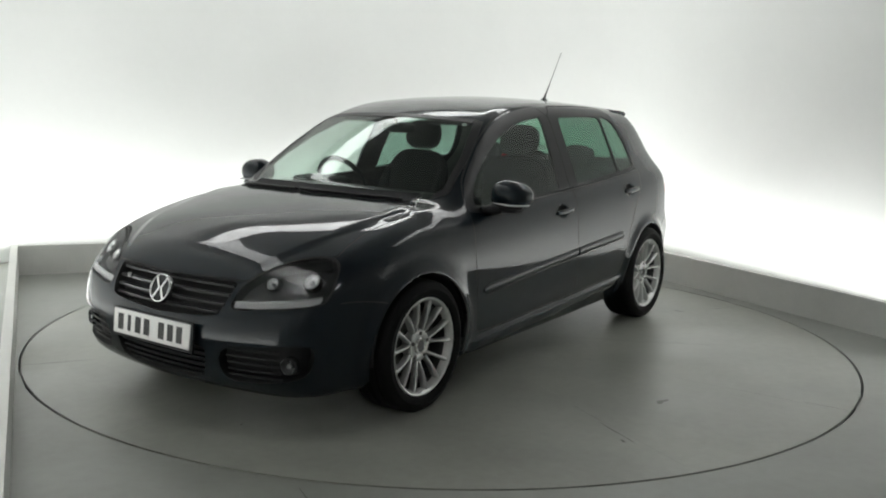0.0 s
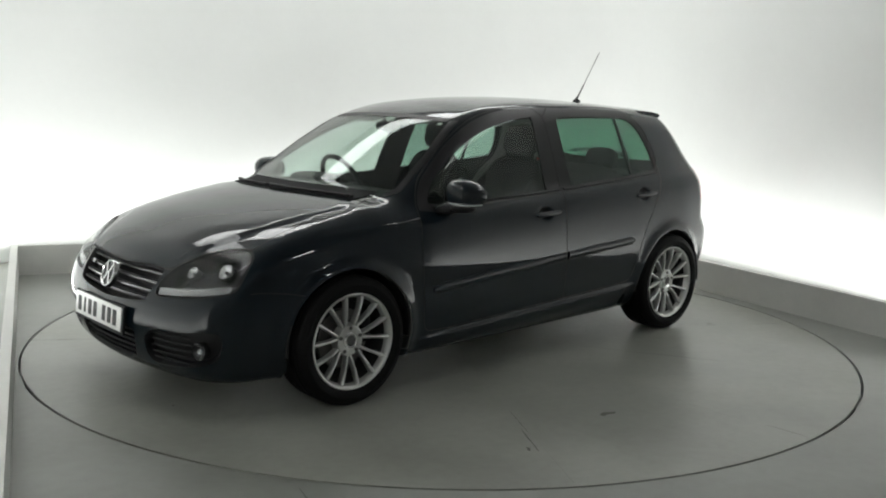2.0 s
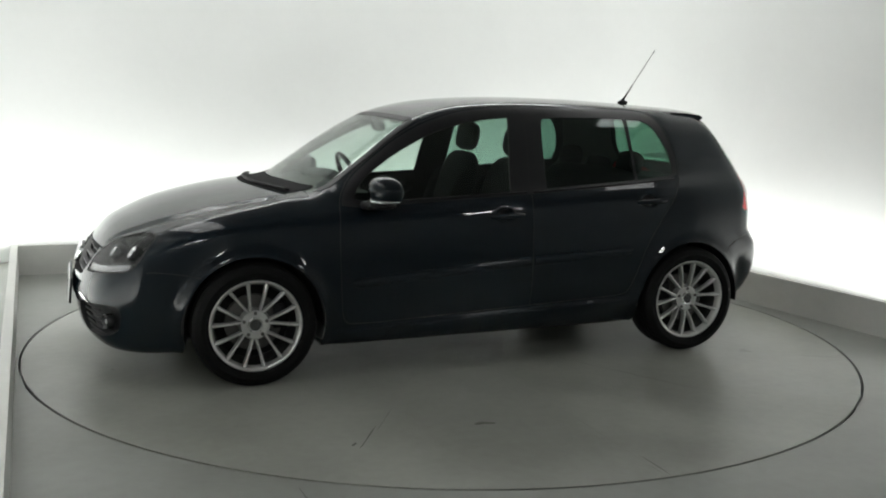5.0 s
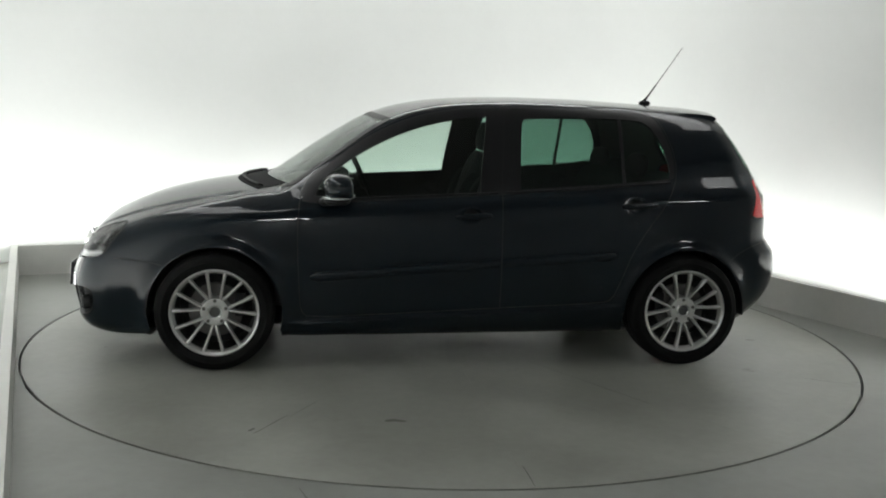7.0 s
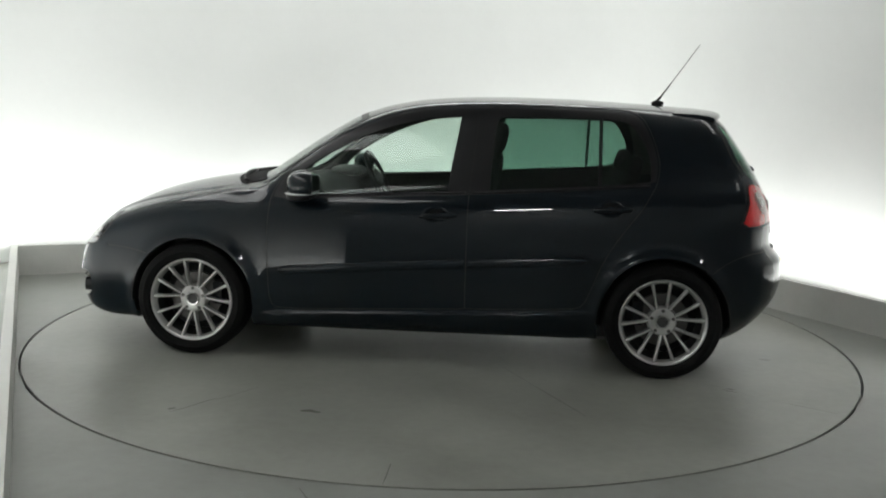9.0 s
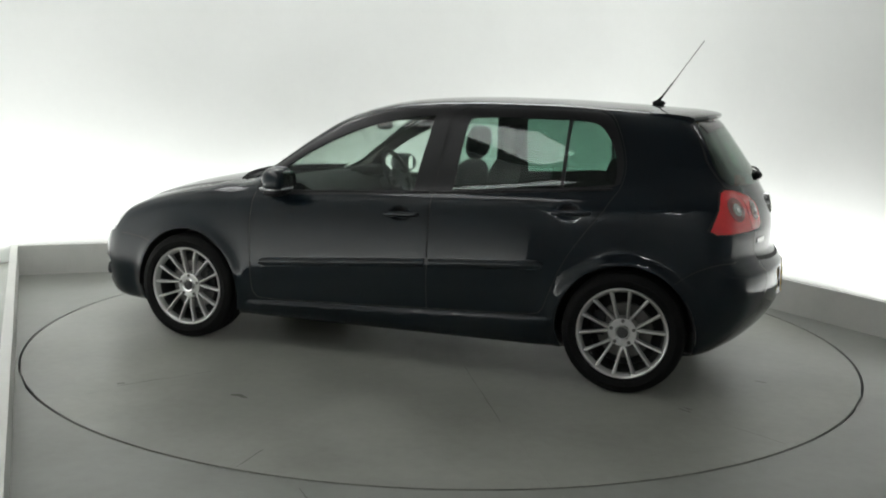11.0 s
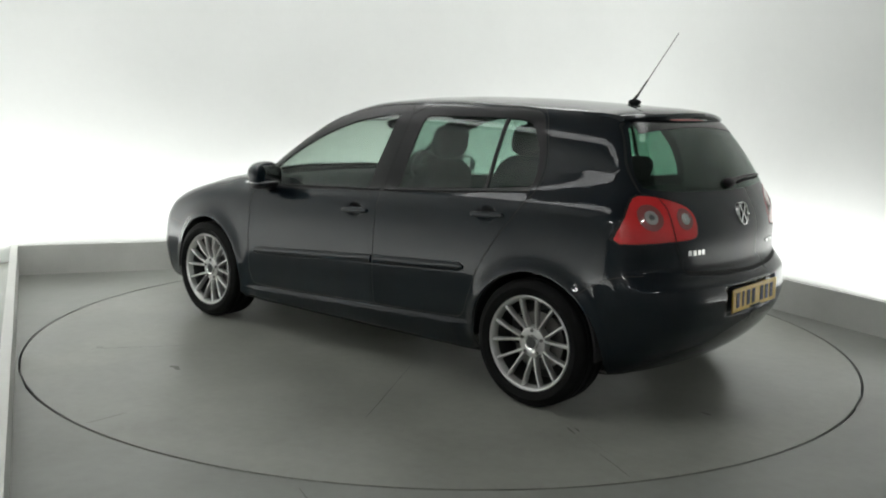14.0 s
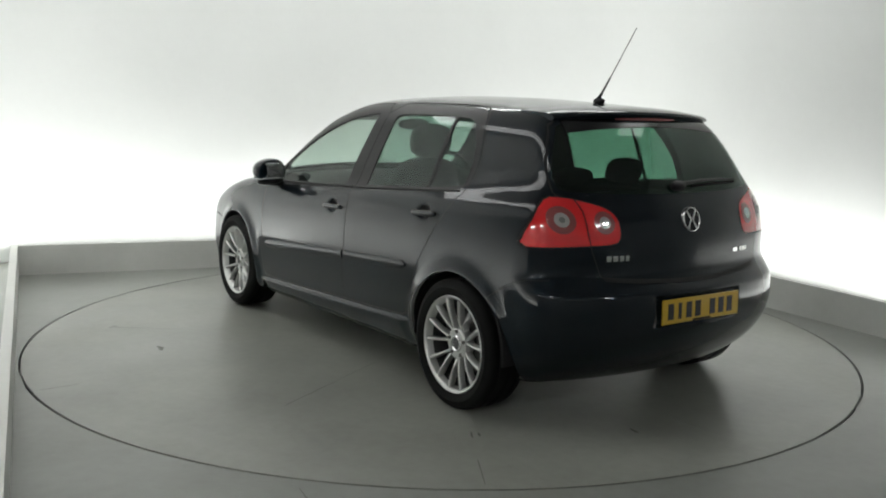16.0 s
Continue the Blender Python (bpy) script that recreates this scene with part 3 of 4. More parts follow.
class Skin:
    """All panels of the left half in one triangulation of the chart."""

    def __init__(self):
        self.lines, self.seams, self.areas, self.low = [], [], {}, []

    def edge(self, q, closed):
        self.lines.append((q, closed))

    def area(self, name, kind, pts, soft=2, half=False, seam=False, step=0.014):
        """half: the outline begins and ends on the centre plane."""
        q = chaikin(pts, soft, not half) if soft else np.array(pts, float)
        q = resample(q, step, not half)
        if seam:
            area2 = (q[:, 0] * np.roll(q[:, 1], -1) - q[:, 1] * np.roll(q[:, 0], -1)).sum()
            d = SEAM if area2 > 0 else -SEAM
            a, b = chart(kind, sidestep(q, -d, not half)), chart(kind, sidestep(q, d, not half))
            self.edge(a, not half)
            self.edge(b, not half)
            self.low.append(chart(kind, q))
            self.edge(self.low[-1], not half)
            self.seams.append(("ring", a, b))
            self.areas[name] = b
        else:
            c = chart(kind, q)
            self.edge(c, not half)
            self.areas[name] = c

    def groove(self, kind, pts):
        q = resample(chaikin(pts, 1, False), 0.014, False)
        a, b, m = chart(kind, sidestep(q, -SEAM, False)), chart(kind, sidestep(q, SEAM, False)), chart(kind, q)
        for k in (a, b, m):
            self.edge(k, False)
        self.low.append(m)
        self.seams.append(("band", np.concatenate([a, b[::-1]]), None))

    def raw(self, name, c):
        self.edge(c, True)
        self.areas[name] = c

    def solve(self):
        gu = np.concatenate([np.arange(-SPINE - 0.6, -SPINE, 0.0125), np.arange(-SPINE, SPINE, 0.022), np.arange(SPINE, SPINE + 0.599, 0.0125), [SPINE + 0.599]])
        gu[0] = -SPINE - 0.599
        gv = np.concatenate([np.arange(-90, -30, 5), np.arange(-30, 90.1, 1.6)])
        gv[-1] = 90
        U, V = np.meshgrid(gu, gv * VS, indexing="ij")
        g = np.stack([U.ravel(), V.ravel()], -1)
        fine = []
        for hx, hz in HANDLES:
            X, Z = np.meshgrid(np.arange(hx - 0.075, hx + 0.076, 0.006), np.arange(hz - 0.05, hz + 0.051, 0.006))
            fine.append(chart("side", np.stack([X.ravel(), Z.ravel()], -1)))
        X, T = np.meshgrid(np.arange(-0.9, 0.9, 0.02), np.array([-0.02, -0.012, -0.006, -0.002, 0.002, 0.006, 0.012]))
        fine.append(chart("side", np.stack([X.ravel(), 0.266 + (0.736 - X.ravel()) * 0.047 + T.ravel()], -1)))
        Y, Z = np.meshgrid(np.arange(0.006, 0.32, 0.0125), np.arange(0.455, 0.64, 0.0075))
        fine.append(chart("rear", np.stack([Y.ravel(), Z.ravel()], -1)))
        for cx in (WHEEL_X, -WHEEL_X):
            R, A = np.meshgrid(np.arange(0.352, 0.42, 0.009), np.radians(np.arange(-15, 196, 2.5)))
            q = np.stack([cx + (R * np.cos(A)).ravel(), WHEEL_Z + (R * np.sin(A)).ravel()], -1)
            fine.append(chart("side", q[q[:, 1] > 0.24]))
        edge_v = (np.abs(np.abs(g[:, 1]) - 90 * VS) < 1e-6)
        inner = np.concatenate([g[~edge_v]] + fine)
        bad = np.zeros(len(inner), bool)
        for kind, a, b in self.seams:
            bad |= (inside(inner, a) & ~inside(inner, b)) if kind == "ring" else inside(inner, a)
        pts = [g[edge_v], inner[~bad]]
        n = len(pts[0]) + len(pts[1])
        edges = []
        for q, closed in self.lines:
            k = len(q)
            edges += [(n + i, n + i + 1) for i in range(k - 1)] + ([(n + k - 1, n)] if closed else [])
            pts.append(q)
            n += k
        allp = np.concatenate(pts)
        allp[:, 1] = np.clip(allp[:, 1], -90 * VS, 90 * VS)
        v, _, f, _, _, _ = delaunay_2d_cdt([Vector(p) for p in allp], edges, [], 0, 1e-6, False)
        self.c = np.array([tuple(p) for p in v])
        self.f = np.array(f)[:, ::-1]
        self.P = chart_to_skin(self.c[:, 0], self.c[:, 1] / VS)
        self.P[np.abs(np.abs(self.c[:, 1]) - 90 * VS) < 1e-5, 1] = 0.0
        self.N = skin_normal(self.P)
        self.N[self.P[:, 1] == 0, 1] = 0
        mid = self.c[self.f].mean(1)
        tag = np.full(len(mid), "body", dtype=object)
        X = self.P[self.f].mean(1)
        tag[(X[:, 0] > 1.5) & (X[:, 2] < pw(X[:, 0], BUMP_F)) & (np.abs(X[:, 1]) < 2)] = "bumper_front"
        tag[(X[:, 0] > 1.80) & (X[:, 2] < 0.70)] = "bumper_front"
        tag[(X[:, 0] < -1.5) & (X[:, 2] < pw(-X[:, 0], [(-a, b) for a, b in BUMP_R]))] = "bumper_rear"
        for name, poly in self.areas.items():
            tag[inside(mid, poly)] = name
        for kind, a, b in self.seams:
            s = (inside(mid, a) & ~inside(mid, b)) if kind == "ring" else inside(mid, a)
            tag[s & ~np.isin(tag, ["arch_front", "arch_rear"])] = "seam"
        self.tag = tag
        key = {(round(p[0], 5), round(p[1], 5)) for q in self.low for p in q}
        self.deep = np.array([(round(p[0], 5), round(p[1], 5)) in key for p in self.c])
        tri_area = np.linalg.norm(np.cross(self.P[self.f[:, 1]] - self.P[self.f[:, 0]], self.P[self.f[:, 2]] - self.P[self.f[:, 0]]), axis=1)
        self.ok = tri_area > 1e-10

    def cut(self, tags, side=0):
        """Points, normals and triangles of the named panels: the left (1), the right (-1) or both (0) sides."""
        f = self.f[np.isin(self.tag, tags) & self.ok]
        P, N = self.P, self.N
        if side == 1:
            return P, N, f
        P2, N2 = P * [1, -1, 1], N * [1, -1, 1]
        if side == -1:
            return P2, N2, f[:, ::-1]
        n = len(P)
        twin = np.where(P[:, 1] == 0, np.arange(n), np.arange(n) + n)
        return np.concatenate([P, P2]), np.concatenate([N, N2]), np.concatenate([f, twin[f[:, ::-1]]])


def arch_chart(cx):
    a = np.radians(np.arange(-18, 198.1, 3))
    q = np.stack([cx + ARCH_R * np.cos(a), WHEEL_Z + ARCH_R * np.sin(a)], -1)
    q = q[q[:, 1] > 0.21]
    c = chart("side", q)
    return np.concatenate([c, [(c[-1, 0], -27 * VS), (c[0, 0], -27 * VS)]])


skin_map = Skin()
skin_map.area("bonnet", "top", BONNET, 1, half=True, seam=True)
skin_map.area("screen", "top", SCREEN, 1, half=True)
skin_map.area("gate", "rear", GATE, 1, half=True, seam=True)
skin_map.area("rear_glass", "rear", GLASS_R, 1, half=True)
skin_map.area("door_front", "side", DOOR_F, 1, seam=True)
skin_map.area("door_rear", "side", DOOR_R, 1, seam=True)
skin_map.area("dlo", "side", DLO, 1)
skin_map.area("pane_front", "side", PANE_F, 1)
skin_map.area("pane_rear", "side", PANE_R, 1)
skin_map.area("pane_quarter", "side", PANE_Q, 1)
skin_map.area("grille", "front", GRILLE, 1, half=True)
skin_map.area("intake", "front", INTAKE, 1, half=True)
skin_map.area("fog", "front", FOG, 2)
skin_map.area("headlight", "front", HEAD, 1, seam=True)
skin_map.area("tail_lamp", "rear", LAMP, 1, seam=True)
skin_map.groove("side", BUMP_F)
skin_map.groove("side", BUMP_R)
skin_map.raw("arch_front", arch_chart(WHEEL_X))
skin_map.raw("arch_rear", arch_chart(-WHEEL_X))
skin_map.solve()
# the window band belongs to whichever door it lies on
_X = skin_map.P[skin_map.f].mean(1)
_band = skin_map.tag == "dlo"
skin_map.tag[_band & (_X[:, 0] > BX - 0.01)] = "frame_front"
skin_map.tag[_band & (_X[:, 0] <= BX - 0.01)] = "frame_rear"

# ---------------------------------------------------------------- the car
CAR_LABEL = "dark blue five-door hatchback car parked on the turntable"
car = tagged(new("car"), CAR_LABEL, "car")


def bar(bm, size, m, bevel=0.004, seg=2):
    r = bmesh.ops.create_cube(bm, size=1, matrix=m @ Matrix.Diagonal((*size, 1)))
    if bevel:
        es = list({e for v in r["verts"] for e in v.link_edges})
        bmesh.ops.bevel(bm, geom=es, offset=bevel, segments=seg, affect="EDGES", profile=0.7)


def block(name, size, m, mat, parent, bevel=0.004, seg=2, label=""):
    bm = bmesh.new()
    bar(bm, size, m, bevel, seg)
    return part(name, bm, mat, parent, label, True)


def lathe(bm, profile, n=56, m=Matrix()):
    """Turn (radius, height) pairs about the local y axis."""
    rings = [[bm.verts.new(m @ Vector((r * math.cos(a), y, r * math.sin(a)))) for a in (2 * math.pi * i / n for i in range(n))] for r, y in profile]
    for p, q in zip(rings[:-1], rings[1:]):
        for i in range(n):
            j = (i + 1) % n
            bm.faces.new((p[i], q[i], q[j], p[j]))
    return rings


def sweep(bm, path, radius, n=10, closed=False, caps=True):
    """A round rod along a path; radius may be a list."""
    path = [Vector(p) for p in path]
    rad = radius if isinstance(radius, (list, tuple)) else [radius] * len(path)
    rings = []
    k = len(path)
    for i, p in enumerate(path):
        t = (path[(i + 1) % k] - path[i - 1]) if closed else (path[min(i + 1, k - 1)] - path[max(i - 1, 0)])
        t.normalize()
        side = t.cross(Vector((0.13, 0.2, 0.97))).normalized()
        up = side.cross(t)
        rings.append([bm.verts.new(p + (side * math.cos(a) + up * math.sin(a)) * rad[i]) for a in (2 * math.pi * j / n for j in range(n))])
    for a, b in zip(rings, rings[1:] + (rings[:1] if closed else [])):
        for j in range(n):
            bm.faces.new((a[j], a[(j + 1) % n], b[(j + 1) % n], b[j]))
    if caps and not closed:
        bm.faces.new(rings[0][::-1])
        bm.faces.new(rings[-1])


def rod(name, path, radius, mat, parent, closed=False, label="", n=10):
    bm = bmesh.new()
    sweep(bm, path, radius, n, closed)
    bmesh.ops.recalc_face_normals(bm, faces=bm.faces)
    return part(name, bm, mat, parent, label, True)


def pillow(bm, size, m, power=3.0, nu=28, nv=18):
    """A rounded cushion: a superellipsoid of that full size."""
    def sp(c):
        return math.copysign(abs(c) ** (2 / power), c)
    rows = []
    for i in range(nv + 1):
        a = -math.pi / 2 + math.pi * i / nv
        rows.append([bm.verts.new(m @ Vector((size[0] / 2 * sp(math.cos(a)) * sp(math.cos(b)), size[1] / 2 * sp(math.cos(a)) * sp(math.sin(b)), size[2] / 2 * sp(math.sin(a)))))
                     for b in (2 * math.pi * j / nu for j in range(nu))])
    for p, q in zip(rows[:-1], rows[1:]):
        for j in range(nu):
            bm.faces.new((p[j], p[(j + 1) % nu], q[(j + 1) % nu], q[j]))
    bmesh.ops.remove_doubles(bm, verts=bm.verts, dist=1e-5)
    bmesh.ops.recalc_face_normals(bm, faces=bm.faces)


def cushion(name, size, m, mat, parent, power=3.0, label=""):
    bm = bmesh.new()
    pillow(bm, size, m, power)
    me_ob = part(name, bm, mat, parent, label)
    me_ob.data.shade_smooth()
    return me_ob


def panel(name, tags, side, parent, mat, top=0.0, low=-0.012, under=None, label=""):
    P, N, f = skin_map.cut(tags, side)
    return shell(name, P, N, f, parent, mat, top, low, under, label)


def recess(name, tags, side, parent, mat, depth, label=""):
    """The pocket behind an opening: its sides and a back set in by depth."""
    P, N, f = skin_map.cut(tags, side)
    used = np.unique(f.ravel())
    k = {int(g): i for i, g in enumerate(used)}
    T = [tuple(k[int(g)] for g in t) for t in f]
    edges = {}
    for t in T:
        for a, b in ((t[0], t[1]), (t[1], t[2]), (t[2], t[0])):
            if (b, a) in edges:
                del edges[(b, a)]
            else:
                edges[(a, b)] = 1
    n = len(used)
    V = np.concatenate([P[used] - N[used] * depth, P[used] - N[used] * 0.002])
    faces = T + [(a, b, b + n, a + n) for a, b in edges]
    me = mesh_of(name, V, faces, mat)
    ob = new(name, me)
    ob.parent = parent
    if label:
        tagged(ob, label)
    return ob


def car_shell():
    panel("body", ["body"], 0, car, PAINT, under=LINING)
    P, N, f = skin_map.cut(["seam"], 0)
    deep = np.concatenate([skin_map.deep, skin_map.deep])
    P = P.copy()
    P[deep] -= N[deep] * 0.007
    shell("shut_line", P, N, f, car, BLACKGAP, -0.0004, -0.012)
    panel("bonnet", ["bonnet"], 0, car, PAINT, under=TRIM)
    bf = panel("front_bumper", ["bumper_front"], 0, car, PAINT, under=TRIM)
    br = panel("rear_bumper", ["bumper_rear"], 0, car, PAINT, under=TRIM)
    screen = panel("windscreen", ["screen"], 0, car, GLASS, 0.001, -0.004, label="clear windscreen with a faint green tint")
    # black printed border of the screen
    for k in (1, -1):
        out = [(0.945, 0.640), (0.872, 0.688), (0.650, 0.649), (0.420, 0.571), (0.352, 0.544)]
        ins = [(0.385, 0.505), (0.440, 0.530), (0.655, 0.608), (0.865, 0.648), (0.925, 0.618)]
        decal("screen_border", "top", out + ins, screen, BLADE, 0.0024, -0.001, 0.02, "black printed edge of the windscreen", k < 0)
    q = [(0.434 - 0.28 * y * y, y) for y in np.linspace(-0.50, 0.50, 25)] + [(0.476 - 0.28 * y * y, y) for y in np.linspace(0.50, -0.50, 25)]
    decal("screen_border", "top", q, screen, BLADE, 0.0024, -0.001, 0.02, "black printed edge of the windscreen")
    gate = panel("tailgate", ["gate"], 0, car, PAINT, under=TRIM)
    pane = panel("rear_window", ["rear_glass"], 0, gate, SMOKE, 0.001, -0.004, label="dark tinted rear window")
    return bf, br, screen, gate


front_bumper, rear_bumper, windscreen, tailgate = car_shell()


def side_line(x):
    """Height of the rubbing strip's middle."""
    return 0.503 + (0.79 - x) * 0.078 - 0.012 * max(0.0, -x - 0.2)


def door(which, side):
    left = side > 0
    front = which == "front"
    d = panel("front_door" if front else "rear_door", ["door_" + which], side, car, PAINT, under=TRIM)
    panel("window_frame", ["frame_" + which], side, d, BLADE, 0.0, -0.012, PLASTIC, label="black window surround")
    tint = GLASS if front else PRIVACY
    w = panel("window_pane", ["pane_" + which], side, d, tint, -0.003, -0.007, label="lightly tinted side window" if front else "dark green tinted side window")
    if not front:
        w = panel("quarter_pane", ["pane_quarter"], side, d, tint, -0.003, -0.007, label="dark green tinted quarter window")
    a, b = (0.795, BX + 0.012) if front else (BX - 0.012, -0.872)
    xs = np.linspace(a, b, 40)
    rows = []
    for f, off in ((-1.0, -0.003), (-0.95, 0.004), (-0.72, 0.0075), (0.0, 0.0095), (0.72, 0.0075), (0.95, 0.004), (1.0, -0.003)):
        q = np.array([(x, side_line(x) + f * 0.025 * min(1.0, 0.25 + min(0.80 - x, x + 0.877) / 0.05)) for x in xs])
        P = lift("side", q)
        N = skin_normal(P)
        rows.append((P + N * off) * [1, side, 1])
    bm = bmesh.new()
    grid = [[bm.verts.new(v) for v in r] for r in rows]
    for k in range(len(rows) - 1):
        for m in range(len(xs) - 1):
            bm.faces.new((grid[k][m], grid[k][m + 1], grid[k + 1][m + 1], grid[k + 1][m]))
    bm.faces.new([r[0] for r in grid])
    bm.faces.new([r[-1] for r in grid][::-1])
    bmesh.ops.recalc_face_normals(bm, faces=bm.faces)
    part("side_moulding", bm, PAINT, d, "body-coloured rubbing strip", True)
    hx, hz = HANDLES[0 if front else 1]
    hy = float(side_width(np.array([hx + 0.12]), np.array([hz]))[0]) + 0.010
    bm = bmesh.new()
    m = pose(hx - 0.012, side * hy, hz - 0.004, 0, 3, 0)
    pillow(bm, (0.205, 0.026, 0.030), m, 3.2)
    part("door_handle", bm, PAINT, d, "body-coloured pull handle over a dark scoop").data.shade_smooth()
    decal("handle_scoop", "side", disc_line(hx, hz + 0.004, 0.040, 0.027), d, PLASTIC, 0.0015, -0.004, 0.012, "black scoop behind the handle", not left)
    # weather strip along the window's foot
    xs = np.linspace(0.74, BX + 0.02, 20) if front else np.linspace(BX - 0.02, -1.19, 20)
    foot = np.array([(x, (0.9105 + (0.60 - x) * 0.0515 if x > -0.3 else 0.955 + (-0.3 - x) * 0.0735) + 0.004) for x in xs])
    P = lift("side", foot)
    P = P + skin_normal(P) * 0.002
    rod("window_seal", [(p[0], p[1] * side, p[2]) for p in P], 0.0055, PLASTIC, d)
    if front:
        mirror_unit(side, d)
    return d


def mirror_unit(side, d):
    """A tapered shell on a short arm, with a clear strip along its lower edge."""
    bm = bmesh.new()
    m = pose(0.650, side * 0.918, 0.984, 0, 0, side * -8)
    pillow(bm, (0.170, 0.205, 0.142), m, 2.5)
    for v in bm.verts:
        if v.co.x < 0.605:
            v.co.x = 0.605 + (v.co.x - 0.605) * 0.25
        out = min(1.0, max(0.0, (side * v.co.y - 0.83) / 0.19))
        v.co.z = 0.950 + (v.co.z - 0.950) * (1.06 - 0.24 * out * out)
        v.co.x -= 0.030 * out * out
    mir = part("door_mirror", bm, PAINT, d, "body-coloured door mirror with a clear indicator strip")
    mir.data.shade_smooth()
    bm = bmesh.new()
    pillow(bm, (0.164, 0.192, 0.018), pose(0.648, side * 0.922, 0.938, side * -3, 0, side * -16), 2.5)
    part("indicator_strip", bm, SILVER, mir, "clear indicator strip").data.shade_smooth()
    bm = bmesh.new()
    pillow(bm, (0.135, 0.165, 0.046), pose(0.655, side * 0.900, 0.919, side * -6, 0, side * -12), 2.6)
    part("mirror_base", bm, PLASTIC, mir).data.shade_smooth()
    bm = bmesh.new()
    pillow(bm, (0.10, 0.11, 0.050), pose(0.70, side * 0.845, 0.904, side * 6, 0, side * 12), 2.6)
    part("mirror_arm", bm, PLASTIC, mir).data.shade_smooth()
    bm = bmesh.new()
    pillow(bm, (0.008, 0.165, 0.100), pose(0.583, side * 0.915, 0.986, 0, 0, side * -8), 3.2)
    part("mirror_glass", bm, CHROME, mir).data.shade_smooth()


for _s in (1, -1):
    door("front", _s)
    door("rear", _s)


def grille_bars(name, zs, edge, inset, parent, mat, height=0.010, depth=0.022, y0=None):
    """Blades across an opening; edge(z) gives the half width."""
    for z in zs:
        w = edge(z)
        ys = np.linspace(-w if y0 is None else y0, w, 18)
        P = lift("front", np.stack([ys, np.full(len(ys), z)], -1))
        bm = bmesh.new()
        rows = []
        for p in P:
            x = p[0] - inset
            rows.append([bm.verts.new(q) for q in ((x, p[1], z + height * 0.35), (x - 0.004, p[1], z + height / 2), (x - depth, p[1], z + height / 2), (x - depth, p[1], z - height / 2), (x - 0.002, p[1], z - height / 2))])
        for a, b in zip(rows[:-1], rows[1:]):
            for i in range(5):
                bm.faces.new((a[i], a[(i + 1) % 5], b[(i + 1) % 5], b[i]))
        bm.faces.new(rows[0])
        bm.faces.new(rows[-1][::-1])
        bmesh.ops.recalc_face_normals(bm, faces=bm.faces)
        part(name, bm, mat, parent)


def badge(x, z, r, face, parent, tilt):
    """A plain chrome roundel: ring, dark field and plain bars."""
    m = Matrix.Translation((x, 0, z)) @ Matrix.Rotation(radians(tilt), 4, "Y") @ Matrix.Rotation(radians(-90 if face > 0 else 90), 4, "Z")
    bm = bmesh.new()
    lathe(bm, [(0.0, 0.004), (r * 0.85, 0.004), (r * 0.86, 0.009), (r * 0.90, 0.013), (r * 0.96, 0.012), (r, 0.006), (r, -0.012), (0.0, -0.012)], 40, m)
    b = part("badge", bm, CHROME, parent, "plain chrome roundel badge", True)
    bm = bmesh.new()
    lathe(bm, [(0.0, 0.0052), (r * 0.845, 0.0052), (r * 0.845, 0.0045)], 40, m)
    part("badge_field", bm, LAMPDARK, b, "", True)
    for sx, sz, lean in ((-0.30, 0.36, -30), (0.30, 0.36, 30), (-0.30, -0.36, 30), (0.30, -0.36, -30)):
        block("badge_bar", (r * 0.17, 0.006, r * 0.86), m @ pose(r * sx, 0.008, r * sz, 0, lean, 0), CHROME, b, 0.001)


def plate(x, z, face, mat, parent, label, tilt):
    """A number plate whose characters are plain bars."""
    m = Matrix.Translation((x, 0, z)) @ Matrix.Rotation(radians(tilt), 4, "Y") @ Matrix.Rotation(radians(90 if face > 0 else -90), 4, "Z")
    p = block("number_plate", (0.520, 0.006, 0.111), m, mat, parent, 0.002, 1, label)
    y = -0.0045
    for i, cx in enumerate((-0.207, -0.147, -0.087, -0.027, 0.073, 0.133, 0.193)):
        w = 0.020 if i == 1 else 0.036
        block("character_bar", (w, 0.002, 0.072), m @ pose(cx, y, 0.0), INK, p, 0)
    if face > 0:
        block("plate_holder", (0.545, 0.012, 0.132), m @ pose(0, 0.009, -0.004), PLASTIC, p, 0.004)
    else:
        block("maker_line", (0.12, 0.002, 0.008), m @ pose(0.0, y, -0.049), LAMPDARK, p, 0)


